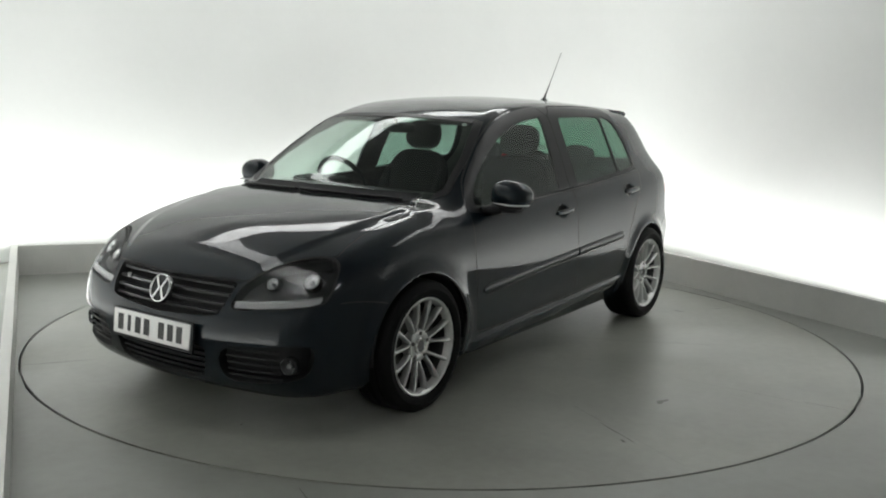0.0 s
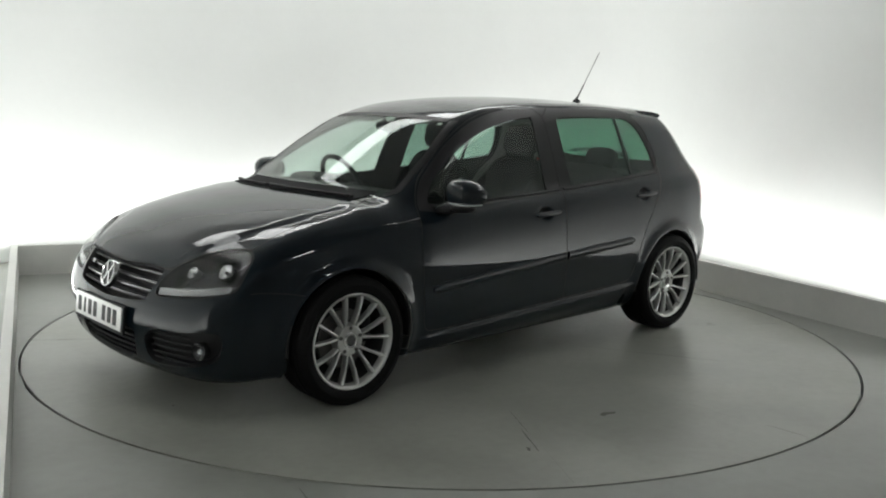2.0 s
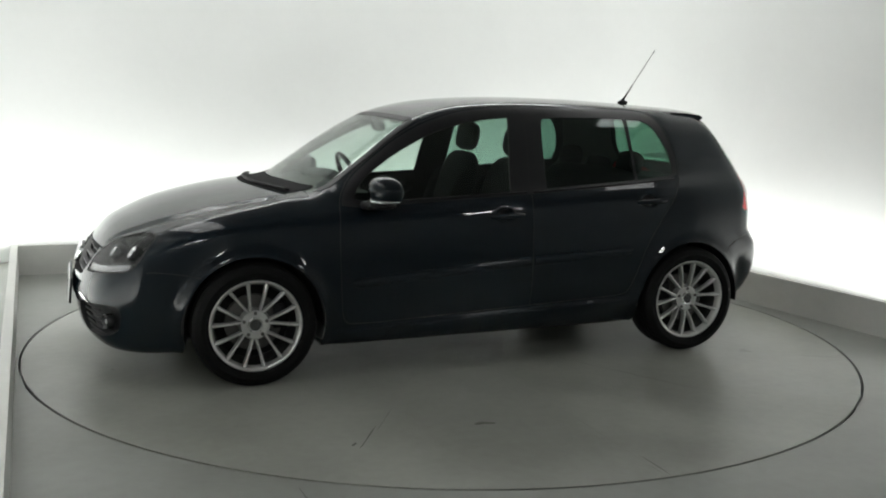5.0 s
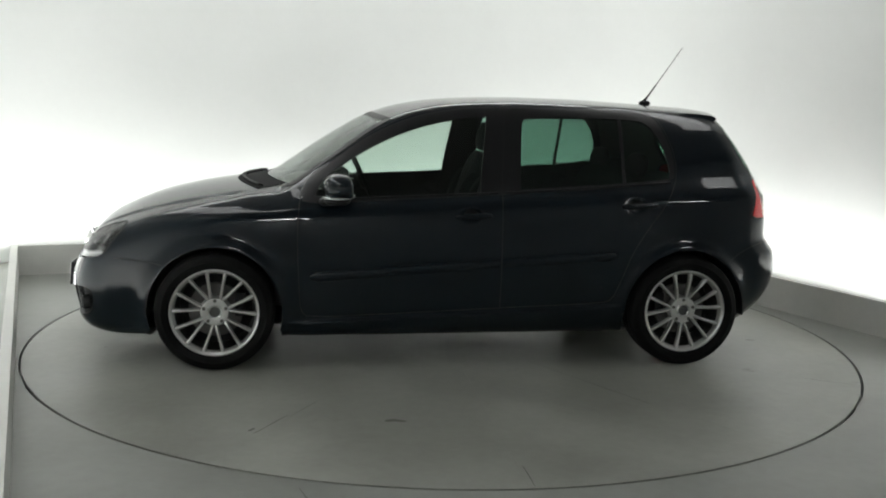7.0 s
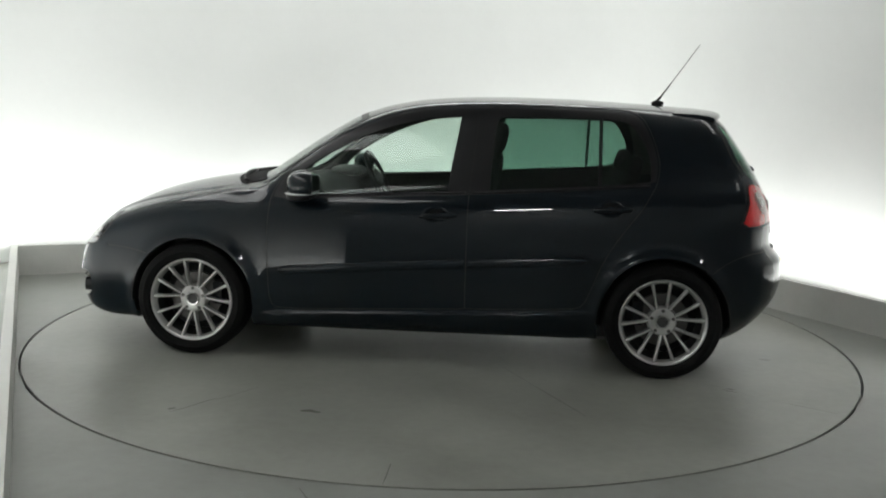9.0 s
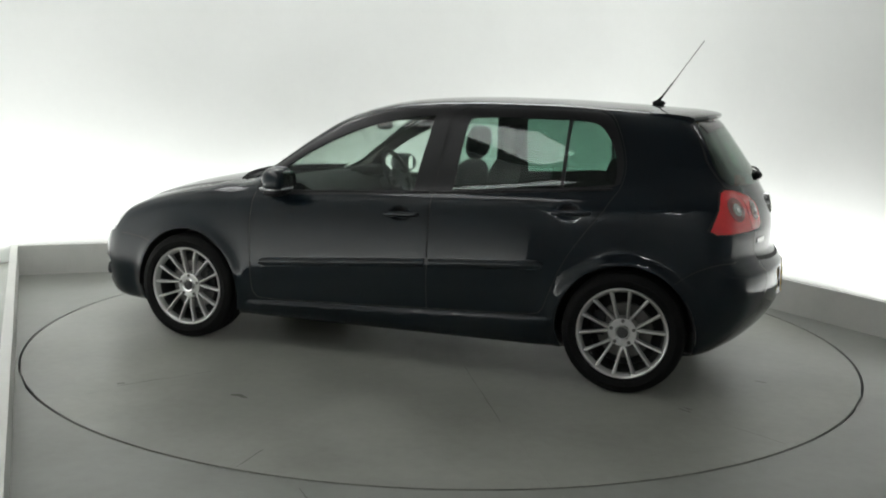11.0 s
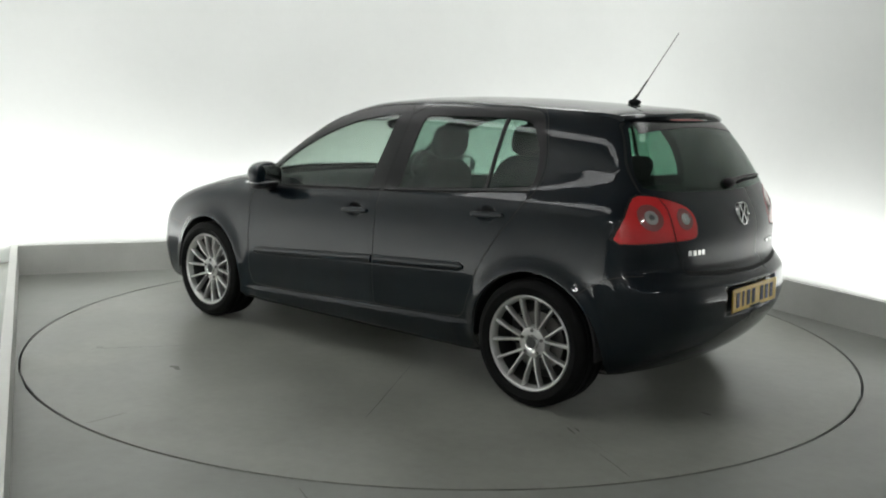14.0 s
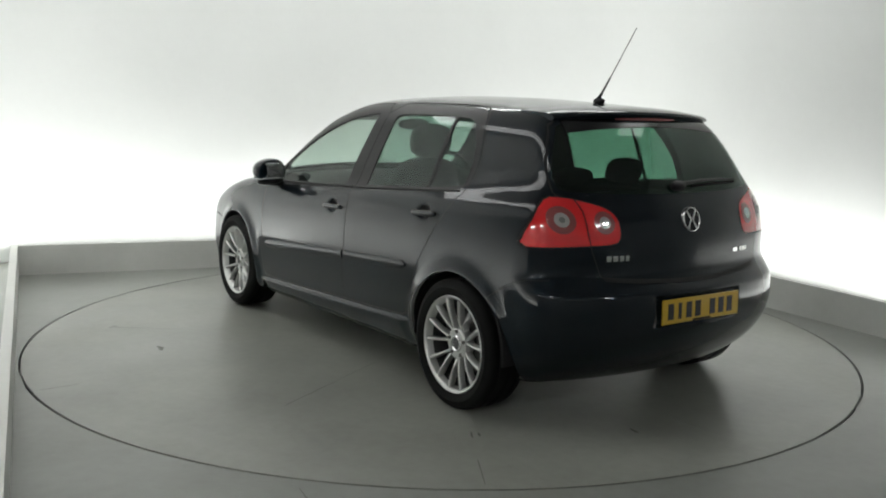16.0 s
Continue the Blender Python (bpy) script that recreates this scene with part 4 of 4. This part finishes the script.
def front_end():
    g = recess("grille", ["grille"], 0, car, BLACKGAP, 0.055, "dark radiator grille with horizontal blades")
    grille_bars("grille_blade", (0.632, 0.596, 0.560, 0.526), lambda z: 0.37 - max(0, 0.60 - z) * 0.35, 0.012, g, BLADE, 0.013)
    badge(2.088, 0.588, 0.066, 1, g, -20)
    P = lift("front", [(-0.285, 0.606)])[0]
    block("emblem", (0.010, 0.030, 0.022), pose(P[0] - 0.004, -0.285, 0.606, 0, -15, -8), SMOKED, g, 0.003, label="small plain silver emblem")
    k = recess("lower_intake", ["intake"], 0, front_bumper, BLACKGAP, 0.06, "black lower air intake")
    grille_bars("intake_blade", (0.372, 0.345, 0.318, 0.291, 0.264, 0.238), lambda z: 0.285 - max(0, 0.30 - z) * 0.4, 0.014, k, PLASTIC, 0.011)
    for s in (1, -1):
        f = recess("fog_pocket", ["fog"], s, front_bumper, PLASTIC, 0.05, "black side intake holding a fog lamp")
        for z in (0.385, 0.355, 0.325, 0.295, 0.268):
            ys = np.linspace(0.395, 0.64, 8)
            P = lift("front", np.stack([ys, np.full(8, z)], -1))
            rod("intake_blade", [(p[0] - 0.025, s * p[1], p[2]) for p in P], 0.005, PLASTIC, f)
        P = lift("front", [(0.675, 0.335)])[0]
        m = Matrix.Translation((P[0] - 0.028, s * 0.675, 0.335)) @ Matrix.Rotation(radians(-90 + s * 18), 4, "Z")
        bm = bmesh.new()
        lathe(bm, [(0.0, 0.0), (0.018, 0.002), (0.030, 0.012), (0.034, 0.016), (0.038, 0.014), (0.038, -0.02)], 28, m)
        part("fog_lamp", bm, LAMPDARK, f, "round fog lamp", True)
        bm = bmesh.new()
        lathe(bm, [(0.0, 0.010), (0.010, 0.010), (0.012, 0.002)], 18, m)
        part("fog_bulb", bm, SILVER, f, "", True)
    plate(2.150, PLATE_F, 1, WHITEPLATE, front_bumper, "white front number plate with plain dark bars", -5)


front_end()


def headlight(s):
    h = recess("headlight", ["headlight"], s, car, LAMPDARK, 0.050, "clear-lensed headlight with two bright reflectors")
    lens = panel("headlight_lens", ["headlight"], s, h, LENS, 0.0005, -0.003)
    lens.visible_shadow = False
    for y, z, r, back in ((0.540, 0.676, 0.026, 0.042), (0.690, 0.696, 0.032, 0.044)):
        P = lift("front", [(y, z)])
        n = skin_normal(P)[0]
        d = (Vector(n) * 0.72 + Vector((0.28, 0, 0))).normalized()
        d.y *= s
        p = P[0] - n * back
        m = Matrix.Translation((p[0], s * p[1], p[2])) @ Vector((0, 1, 0)).rotation_difference(d).to_matrix().to_4x4()
        bm = bmesh.new()
        lathe(bm, [(0.0, 0.002), (r * 0.35, 0.004), (r * 0.65, 0.009), (r * 0.92, 0.019), (r, 0.023), (r * 1.10, 0.022), (r * 1.12, -0.005)], 32, m)
        ref = part("reflector", bm, SILVER, h, "", True)
        bm = bmesh.new()
        lathe(bm, [(0.0, 0.022), (r * 0.20, 0.020), (r * 0.30, 0.014), (r * 0.30, 0.002)], 18, m)
        part("bulb_cap", bm, SMOKED, ref, "", True)
        bm = bmesh.new()
        lathe(bm, [(r * 1.05, 0.021), (r * 1.12, 0.026), (r * 1.3, 0.018), (r * 1.34, -0.005)], 32, m)
        part("bezel", bm, GLOSSBLACK, ref, "", True)
    q = [(0.418, 0.560), (0.520, 0.566), (0.665, 0.582), (0.742, 0.592), (0.765, 0.599), (0.766, 0.621), (0.66, 0.605), (0.52, 0.589), (0.416, 0.582)]
    decal("indicator_band", "front", q, h, BAND, -0.010, -0.020, 0.02, "silver indicator band", s < 0)
    q = [(0.420, 0.5815), (0.52, 0.5885), (0.66, 0.6045), (0.763, 0.6215), (0.763, 0.6265), (0.66, 0.6095), (0.52, 0.5935), (0.420, 0.5865)]
    decal("band_edge", "front", q, h, SILVER, -0.006, -0.012, 0.02, "", s < 0)


def tail_lamp(s):
    P, N, f = skin_map.cut(["tail_lamp"], s)
    y = np.abs(P[f].mean(1)[:, 1])
    z = P[f].mean(1)[:, 2]
    outer = y > 0.565 - np.clip((0.842 - z), 0, 1)
    for name, sel, par, c, rr in (("tail_lamp", outer, car, (0.668, 0.950), 0.058), ("reversing_lamp", ~outer, tailgate, (0.484, 0.938), 0.048)):
        t = shell(name, P, N, f[sel], par, RED, 0.001, -0.012, label="red tail lamp with a round insert")
        decal("lamp_ring", "rear", disc_line(*c, rr, rr), t, DARKRED, 0.0030, -0.001, 0.02, mirror=s < 0)
        decal("lamp_core", "rear", disc_line(c[0], c[1], rr * 0.52, rr * 0.52), t, CLEAR, 0.0062, 0.001, 0.012, mirror=s < 0)
        decal("lamp_dot", "rear", disc_line(c[0], c[1], rr * 0.22, rr * 0.22, 14), t, CHROME, 0.009, 0.003, 0.01, mirror=s < 0)


for _s in (1, -1):
    headlight(_s)
    tail_lamp(_s)


def rear_end():
    badge(-1.922, 0.937, 0.058, -1, tailgate, 12)
    plate(-2.021, PLATE_R, -1, YELLOWPLATE, rear_bumper, "yellow rear number plate with plain dark bars", 2)
    for y, w in ((0.478, 0.024), (0.446, 0.024), (0.414, 0.020), (0.386, 0.018)):
        decal("lettering_bar", "rear", [(y - w / 2, 0.772), (y + w / 2, 0.772), (y + w / 2, 0.796), (y - w / 2, 0.796)], tailgate, CHROME, 0.004, -0.001, 0.02)
    for y, w in ((-0.335, 0.040), (-0.385, 0.016), (-0.412, 0.020), (-0.436, 0.010)):
        decal("lettering_bar", "rear", [(y - w / 2, 0.768), (y + w / 2, 0.768), (y + w / 2, 0.786), (y - w / 2, 0.786)], tailgate, CHROME, 0.004, -0.001, 0.02)
    # roof spoiler
    ys = np.linspace(-0.525, 0.525, 40)
    bm = bmesh.new()
    rows = []
    for y in ys:
        e = 1 - max(0.0, (abs(y) - 0.47) / 0.055) ** 2 * 0.35
        xr, zr = -1.640 + 0.34 * y * y, 1.414 - 0.100 * y * y
        xf = -1.36 + 0.16 * y * y
        top = float(top_height(np.array([xf]), np.array([abs(y)]))[0]) - 0.001
        xm = (xf + xr) / 2
        tm = float(top_height(np.array([xm]), np.array([abs(y)]))[0]) + 0.004
        pts = [(xf, top - 0.012), (xf, top), (xm, tm), (xr + 0.03, zr + 0.012), (xr + 0.006, zr + 0.002), (xr, zr - 0.010), (xr + 0.010, zr - 0.022 * e), (xr + 0.05, zr - 0.052 * e), (xm, tm - 0.06)]
        rows.append([bm.verts.new((x, y, z)) for x, z in pts])
    for a, b in zip(rows[:-1], rows[1:]):
        for i in range(len(a)):
            j = (i + 1) % len(a)
            bm.faces.new((a[i], a[j], b[j], b[i]))
    bm.faces.new(rows[0])
    bm.faces.new(rows[-1][::-1])
    bmesh.ops.recalc_face_normals(bm, faces=bm.faces)
    sp = part("roof_spoiler", bm, PAINT, tailgate, "body-coloured roof-edge spoiler", True)
    rod("brake_light", [(-1.612 + 0.34 * y * y, y, 1.378 - 0.100 * y * y) for y in np.linspace(-0.20, 0.20, 12)], 0.015, DARKRED, sp, label="dark red high-level brake light")
    # black strip on the glass paints the shadow under the spoiler
    q = [(y, 1.345 - 0.03 * (y / 0.5) ** 2) for y in np.linspace(-0.50, 0.50, 21)] + [(y, 1.405 - 0.03 * (y / 0.5) ** 2) for y in np.linspace(0.49, -0.49, 21)]
    decal("spoiler_shadow_band", "rear", q, tailgate, GLOSSBLACK, 0.003, -0.001, 0.03, "black band along the rear window's top")
    # wide dark strip paints the shade in the gap under the tailgate's edge
    q = [(y, 0.664 + 0.024 * (y / 0.51) ** 2) for y in np.linspace(-0.505, 0.505, 31)] + [(y, 0.682 + 0.024 * (y / 0.51) ** 2) for y in np.linspace(0.505, -0.505, 31)]
    decal("gap_shadow_strip", "rear", q, tailgate, BLACKGAP, 0.0016, -0.003, 0.03, "dark gap between tailgate and bumper")
    # rear wiper
    P = lift("rear", [(0.02, 1.082), (-0.15, 1.095), (-0.32, 1.096), (-0.44, 1.092)])
    P = P + skin_normal(P) * 0.022
    w = rod("rear_wiper", P, [0.012, 0.008, 0.006, 0.004], PLASTIC, tailgate, label="black rear wiper")
    P = lift("rear", [(0.02, 1.08)])
    bm = bmesh.new()
    pillow(bm, (0.05, 0.085, 0.045), Matrix.Translation(P[0] + skin_normal(P)[0] * 0.012) @ pose(0, 0, 0, 0, -32, 0), 2.4)
    part("wiper_cap", bm, PLASTIC, w).data.shade_smooth()
    P = lift("rear", [(-0.08, 1.078), (-0.26, 1.086), (-0.45, 1.086)])
    rod("wiper_blade", P + skin_normal(P) * 0.008, 0.006, RUBBER, w)
    # aerial
    bm = bmesh.new()
    pillow(bm, (0.075, 0.036, 0.034), pose(-1.293, 0, 1.462), 2.2)
    sweep(bm, [(-1.280, 0, 1.462), (-1.301, 0, 1.490), (-1.311, 0, 1.502)], [0.013, 0.008, 0.006])
    base = part("aerial", bm, PLASTIC, car, "black roof aerial leaning backwards", True)
    rod("aerial_sleeve", [(-1.309, 0, 1.500), (-1.363, 0, 1.578)], [0.0052, 0.0042], PLASTIC, base)
    rod("aerial_rod", [(-1.363, 0, 1.578), (-1.521, 0, 1.812)], [0.0026, 0.0022], STEEL, base)


rear_end()


def front_wipers():
    for y0, y1 in ((-0.02, 0.54), (-0.52, -0.06)):
        ys = np.linspace(y0, y1, 10)
        xs = 1.170 - 0.40 * ys * ys + 0.02
        P = lift("top", np.stack([xs, ys], -1))
        w = rod("wiper_arm", P + skin_normal(P) * 0.014, [0.009] * 3 + [0.006] * 7, PLASTIC, car, label="black windscreen wiper at rest")
        rod("wiper_blade", P[2:] + skin_normal(P[2:]) * 0.010 - np.array([0.014, 0, 0]), 0.006, RUBBER, w)
    # black scuttle at the screen's foot
    q = [(1.222 - 0.42 * y * y, y) for y in np.linspace(-0.57, 0.57, 25)] + [(1.050 - 0.36 * y * y, y) for y in np.linspace(0.57, -0.57, 25)]
    decal("scuttle", "top", q, car, SCUTTLE, 0.0035, -0.004, 0.02, "black plastic scuttle panel")


front_wipers()


def wheel(x, s, phase):
    bm = bmesh.new()
    lathe(bm, [(0.200, -0.090), (0.206, -0.092), (0.198, -0.06), (0.200, 0.03), (0.209, 0.070), (0.216, 0.092), (0.222, 0.101), (0.229, 0.104), (0.233, 0.101), (0.232, 0.090), (0.222, 0.078), (0.206, 0.02), (0.208, -0.085), (0.200, -0.090)], 64)
    w = part("wheel", bm, ALLOY, car, "silver many-spoked alloy wheel", True)
    # dark liner over the alloy puts the shade behind the spokes into colour
    bm = bmesh.new()
    lathe(bm, [(0.2135, 0.0775), (0.2055, 0.060), (0.1955, 0.03), (0.1950, -0.05)], 64)
    part("barrel", bm, SHADE_ROD_METAL, w, "shaded inner barrel", True)
    bm = bmesh.new()
    half = [(0.226, 0.088), (0.233, 0.098), (0.239, 0.1065), (0.250, 0.1120), (0.262, 0.1130), (0.264, 0.1145), (0.272, 0.1145), (0.274, 0.1120), (0.290, 0.1075), (0.302, 0.099), (0.3085, 0.088), (0.3105, 0.078)]
    tread = [(0.311, 0.062), (0.304, 0.061), (0.304, 0.053), (0.3118, 0.052), (0.312, 0.014), (0.304, 0.013), (0.304, 0.004), (0.312, 0.003)]
    prof = half + tread + [(r, -y) for r, y in tread[::-1]] + [(r, -y) for r, y in half[::-1]]
    lathe(bm, prof, 72)
    part("tyre", bm, RUBBER, w, "black low-profile tyre", True)
    bm = bmesh.new()
    lathe(bm, [(0.0, 0.070), (0.026, 0.068), (0.044, 0.068), (0.060, 0.0745), (0.071, 0.071), (0.078, 0.058), (0.081, 0.03), (0.06, 0.01), (0.0, 0.01)], 40)
    part("hub", bm, ALLOY, w, "", True)
    bm = bmesh.new()
    lathe(bm, [(0.0, 0.0755), (0.026, 0.0755), (0.029, 0.0795), (0.035, 0.0805), (0.039, 0.076), (0.039, 0.066)], 30)
    cap = part("centre_cap", bm, CHROME, w, "chrome-ringed centre cap", True)
    bm = bmesh.new()
    lathe(bm, [(0.0, 0.0775), (0.0265, 0.0775), (0.0265, 0.075)], 24)
    part("cap_field", bm, SMOKED, cap, "", True)
    for k in range(5):
        a = 2 * math.pi * k / 5 + math.pi / 2
        bm = bmesh.new()
        lathe(bm, [(0.0, 0.0765), (0.006, 0.0775), (0.0095, 0.0770), (0.0095, 0.07)], 12, Matrix.Translation((0.0595 * math.cos(a), 0, 0.0595 * math.sin(a))))
        part("wheel_bolt", bm, STEEL, w, "", True)
    # seven spread pairs of spokes, each pair meeting in a fork at the hub
    bm = bmesh.new()
    fork, tip = radians(5.2), radians(13.2)
    a = Vector((0.070 * math.cos(fork), 0.0665, 0.070 * math.sin(fork)))
    b = Vector((0.223 * math.cos(tip), 0.0925, 0.223 * math.sin(tip)))
    across = Vector((b.z - a.z, 0, a.x - b.x)).normalized()
    rows = []
    for t in np.linspace(0, 1, 7):
        p = a.lerp(b, t)
        p.y += 0.007 * math.sin(math.pi * t)
        wd = 0.0095 - 0.0028 * math.sin(math.pi * min(1.0, t * 1.1)) + 0.0010 * t
        rows.append([bm.verts.new(p + across * dz + Vector((0, dy, 0))) for dz, dy in ((-wd * 0.55, 0), (0, 0.0018), (wd * 0.55, 0), (wd, -0.007), (wd * 0.8, -0.034), (-wd * 0.8, -0.034), (-wd, -0.007))])
    for p, q in zip(rows[:-1], rows[1:]):
        for i in range(7):
            bm.faces.new((p[i], p[(i + 1) % 7], q[(i + 1) % 7], q[i]))
    bmesh.ops.recalc_face_normals(bm, faces=bm.faces)
    first = part("spoke", bm, ALLOY, w, "", True)
    twin = first.data.copy()
    twin.transform(Matrix.Diagonal((1, 1, -1, 1)))
    twin.flip_normals()
    for k in range(7):
        turn = pose(0, 0, 0, 0, -(360 / 7 * k + phase), 0)
        o = first if k == 0 else new("spoke", first.data)
        o2 = new("spoke", twin)
        for q in (o, o2):
            q.parent = w
            q.matrix_basis = turn
    bm = bmesh.new()
    lathe(bm, [(0.07, 0.012), (0.142, 0.012), (0.144, 0.010), (0.144, -0.010), (0.07, -0.010), (0.07, 0.012)], 48)
    part("brake_disc", bm, STEEL, w, "", True)
    bm = bmesh.new()
    bar(bm, (0.055, 0.07, 0.13), pose(-0.125 if x > 0 else 0.125, -0.005, 0.03), 0.012)
    part("brake_caliper", bm, PLASTIC, w, "", True)
    bm = bmesh.new()
    lathe(bm, [(0.0, -0.05), (0.195, -0.05), (0.197, -0.06), (0.0, -0.06)], 32)
    part("dust_shield", bm, BLACKGAP, w, "", True)
    w.matrix_basis = pose(x, s * 0.767, 0.3125)
    return w


def wheels():
    for x in (WHEEL_X, -WHEEL_X):
        w = wheel(x, 1, -87.5 if x > 0 else -95.0)
        copy_thing(w, pose(x, -0.767, 0.3125, 0, 17, 180))
        for s in (1, -1):
            bm = bmesh.new()
            n = 26
            rows = []
            for i in range(n + 1):
                a = radians(-4 + 188 * i / n)
                rows.append([bm.verts.new((x + r * math.cos(a), s * y, max(0.25, 0.310 + r * math.sin(a)))) for r, y in ((0.349, 0.848), (0.347, 0.56), (0.355, 0.555), (0.357, 0.846))])
            for p, q in zip(rows[:-1], rows[1:]):
                for i in range(4):
                    bm.faces.new((p[i], p[(i + 1) % 4], q[(i + 1) % 4], q[i]))
            bm.faces.new([r[1] for r in rows])
            bmesh.ops.recalc_face_normals(bm, faces=bm.faces)
            part("wheel_arch_liner", bm, PLASTIC, car, "black wheel arch liner")


wheels()


def interior():
    # dashboard
    prof = [(1.00, 0.930), (0.92, 0.958), (0.80, 0.965), (0.68, 0.960), (0.60, 0.925), (0.565, 0.86), (0.555, 0.74), (0.60, 0.62), (0.70, 0.55), (1.00, 0.52)]
    bm = bmesh.new()
    rows = [[bm.verts.new((x - 0.05 * (y / 0.66) ** 2 - (0.05 if z > 0.9 and abs(y) > 0.62 and x > 0.85 else 0), y, z - 0.012 * (y / 0.66) ** 2)) for x, z in prof] for y in np.linspace(-0.68, 0.68, 22)]
    for a, b in zip(rows[:-1], rows[1:]):
        for i in range(len(prof)):
            j = (i + 1) % len(prof)
            bm.faces.new((a[i], a[j], b[j], b[i]))
    bm.faces.new(rows[0])
    bm.faces.new(rows[-1][::-1])
    bmesh.ops.recalc_face_normals(bm, faces=bm.faces)
    dash = part("dashboard", bm, TRIM, car, "dark grey plastic dashboard", True)
    cushion("instrument_cowl", (0.22, 0.36, 0.07), pose(0.66, -0.37, 0.965), TRIM, dash, 2.6)
    # steering wheel
    c, tilt = Matrix.Translation((0.455, -0.37, 0.925)) @ Matrix.Rotation(radians(-64), 4, "Y"), 0
    ring = [c @ Vector((0.183 * math.cos(a), 0.183 * math.sin(a), 0)) for a in (2 * math.pi * i / 40 for i in range(40))]
    sw = rod("steering_wheel", ring, 0.0155, PLASTIC, car, True, "black three-spoke steering wheel", 12)
    bm = bmesh.new()
    pillow(bm, (0.13, 0.15, 0.05), c @ pose(0, 0, -0.012), 2.6)
    part("wheel_boss", bm, PLASTIC, sw).data.shade_smooth()
    for a in (90, 270, 180):
        block("wheel_spoke", (0.12, 0.034, 0.014), c @ pose(0, 0, 0, 0, 0, a) @ pose(0.115, 0, -0.004), PLASTIC, sw, 0.004)
    rod("column", [c @ Vector((0, 0, -0.02)), c @ Vector((0, 0, -0.28))], 0.045, TRIM, sw)
    for y in (0.37, -0.37):
        s = cushion("front_seat", (0.54, 0.50, 0.17), pose(0.10, y, 0.50, 0, -8, 0), CLOTH, car, 3.6, "dark cloth front seat")
        cushion("backrest", (0.14, 0.48, 0.66), pose(-0.235, y, 0.80, 0, -17, 0), CLOTH, s, 3.4)
        for e in (-1, 1):
            cushion("bolster", (0.17, 0.085, 0.50), pose(-0.20, y + e * 0.205, 0.76, 0, -17, 0), CLOTH, s, 2.6)
            rod("headrest_post", [(-0.33, y + e * 0.06, 1.09), (-0.345, y + e * 0.06, 1.19)], 0.006, STEEL, s)
        cushion("headrest", (0.10, 0.27, 0.19), pose(-0.345, y, 1.215, 0, -10, 0), CLOTH, s, 2.8)
        cushion("seat_base", (0.46, 0.40, 0.24), pose(0.08, y, 0.33), TRIM, s, 5)
    b = cushion("rear_bench", (0.52, 1.20, 0.18), pose(-0.72, 0, 0.50, 0, -8, 0), CLOTH, car, 4.5, "dark cloth rear bench seat")
    cushion("backrest", (0.15, 1.22, 0.60), pose(-1.03, 0, 0.76, 0, -20, 0), CLOTH, b, 5)
    for y in (0.37, 0.0, -0.37):
        cushion("headrest", (0.09, 0.25, 0.15 if y else 0.11), pose(-1.135, y, 1.09 if y else 1.06, 0, -12, 0), CLOTH, b, 2.8)
    block("bench_base", (0.50, 1.15, 0.24), pose(-0.74, 0, 0.33), TRIM, b, 0.03)
    block("parcel_shelf", (0.46, 1.16, 0.02), pose(-1.43, 0, 0.985), TRIM, car, 0.008, label="dark parcel shelf behind the rear bench")
    block("centre_console", (0.85, 0.20, 0.30), pose(0.30, 0, 0.40), TRIM, car, 0.03, label="dark centre console")
    mr = cushion("rear_view_mirror", (0.03, 0.235, 0.065), pose(0.40, 0, 1.285, 0, 12, 0), PLASTIC, car, 3, "black rear-view mirror")
    rod("mirror_stalk", [(0.415, 0, 1.30), (0.45, 0, 1.345)], 0.010, PLASTIC, mr)
    for y in (0.34, -0.34):
        block("sun_visor", (0.15, 0.36, 0.018), pose(0.31, y, 1.335, 0, 14, 0), TRIM, car, 0.006, label="grey sun visor folded up")
    # tax disc and sticker on the screen
    P = lift("top", [(0.425, 0.47)])
    n = skin_normal(P)[0]
    bm = bmesh.new()
    lathe(bm, [(0.0, 0.001), (0.015, 0.001), (0.015, -0.001), (0.0, -0.001)], 24, Matrix.Translation(Vector(P[0] - n * 0.008)) @ Vector((0, 1, 0)).rotation_difference(Vector(n)).to_matrix().to_4x4())
    part("screen_sticker", bm, WHITEPLATE, windscreen, "small pale disc sticker")


interior()
TURN = [(0.0, 235.09), (0.5, 232.8), (1.0, 229.52), (1.5, 226.11), (2.0, 222.67), (2.5, 219.3), (3.0, 215.95), (3.5, 212.5), (4.0, 208.95), (6.5, 191.6), (7.0, 188.27), (7.5, 184.94),
        (8.0, 181.54), (8.5, 178.05), (9.0, 174.5), (11.5, 156.8), (12.0, 153.3), (12.5, 149.88), (13.0, 146.43), (13.5, 142.92), (14.0, 139.42), (14.5, 135.92), (15.0, 132.38), (15.5, 128.86), (16.0, 125.35)]


def motions():
    walk(table, [(t, pose(0, 0, 0, 0, 0, a - 180)) for t, a in TURN])
    walk(car, [(t, pose(0, 0, 0, 0, 0, a) @ pose(0.0346, -0.0373, 0)) for t, a in TURN])


motions()
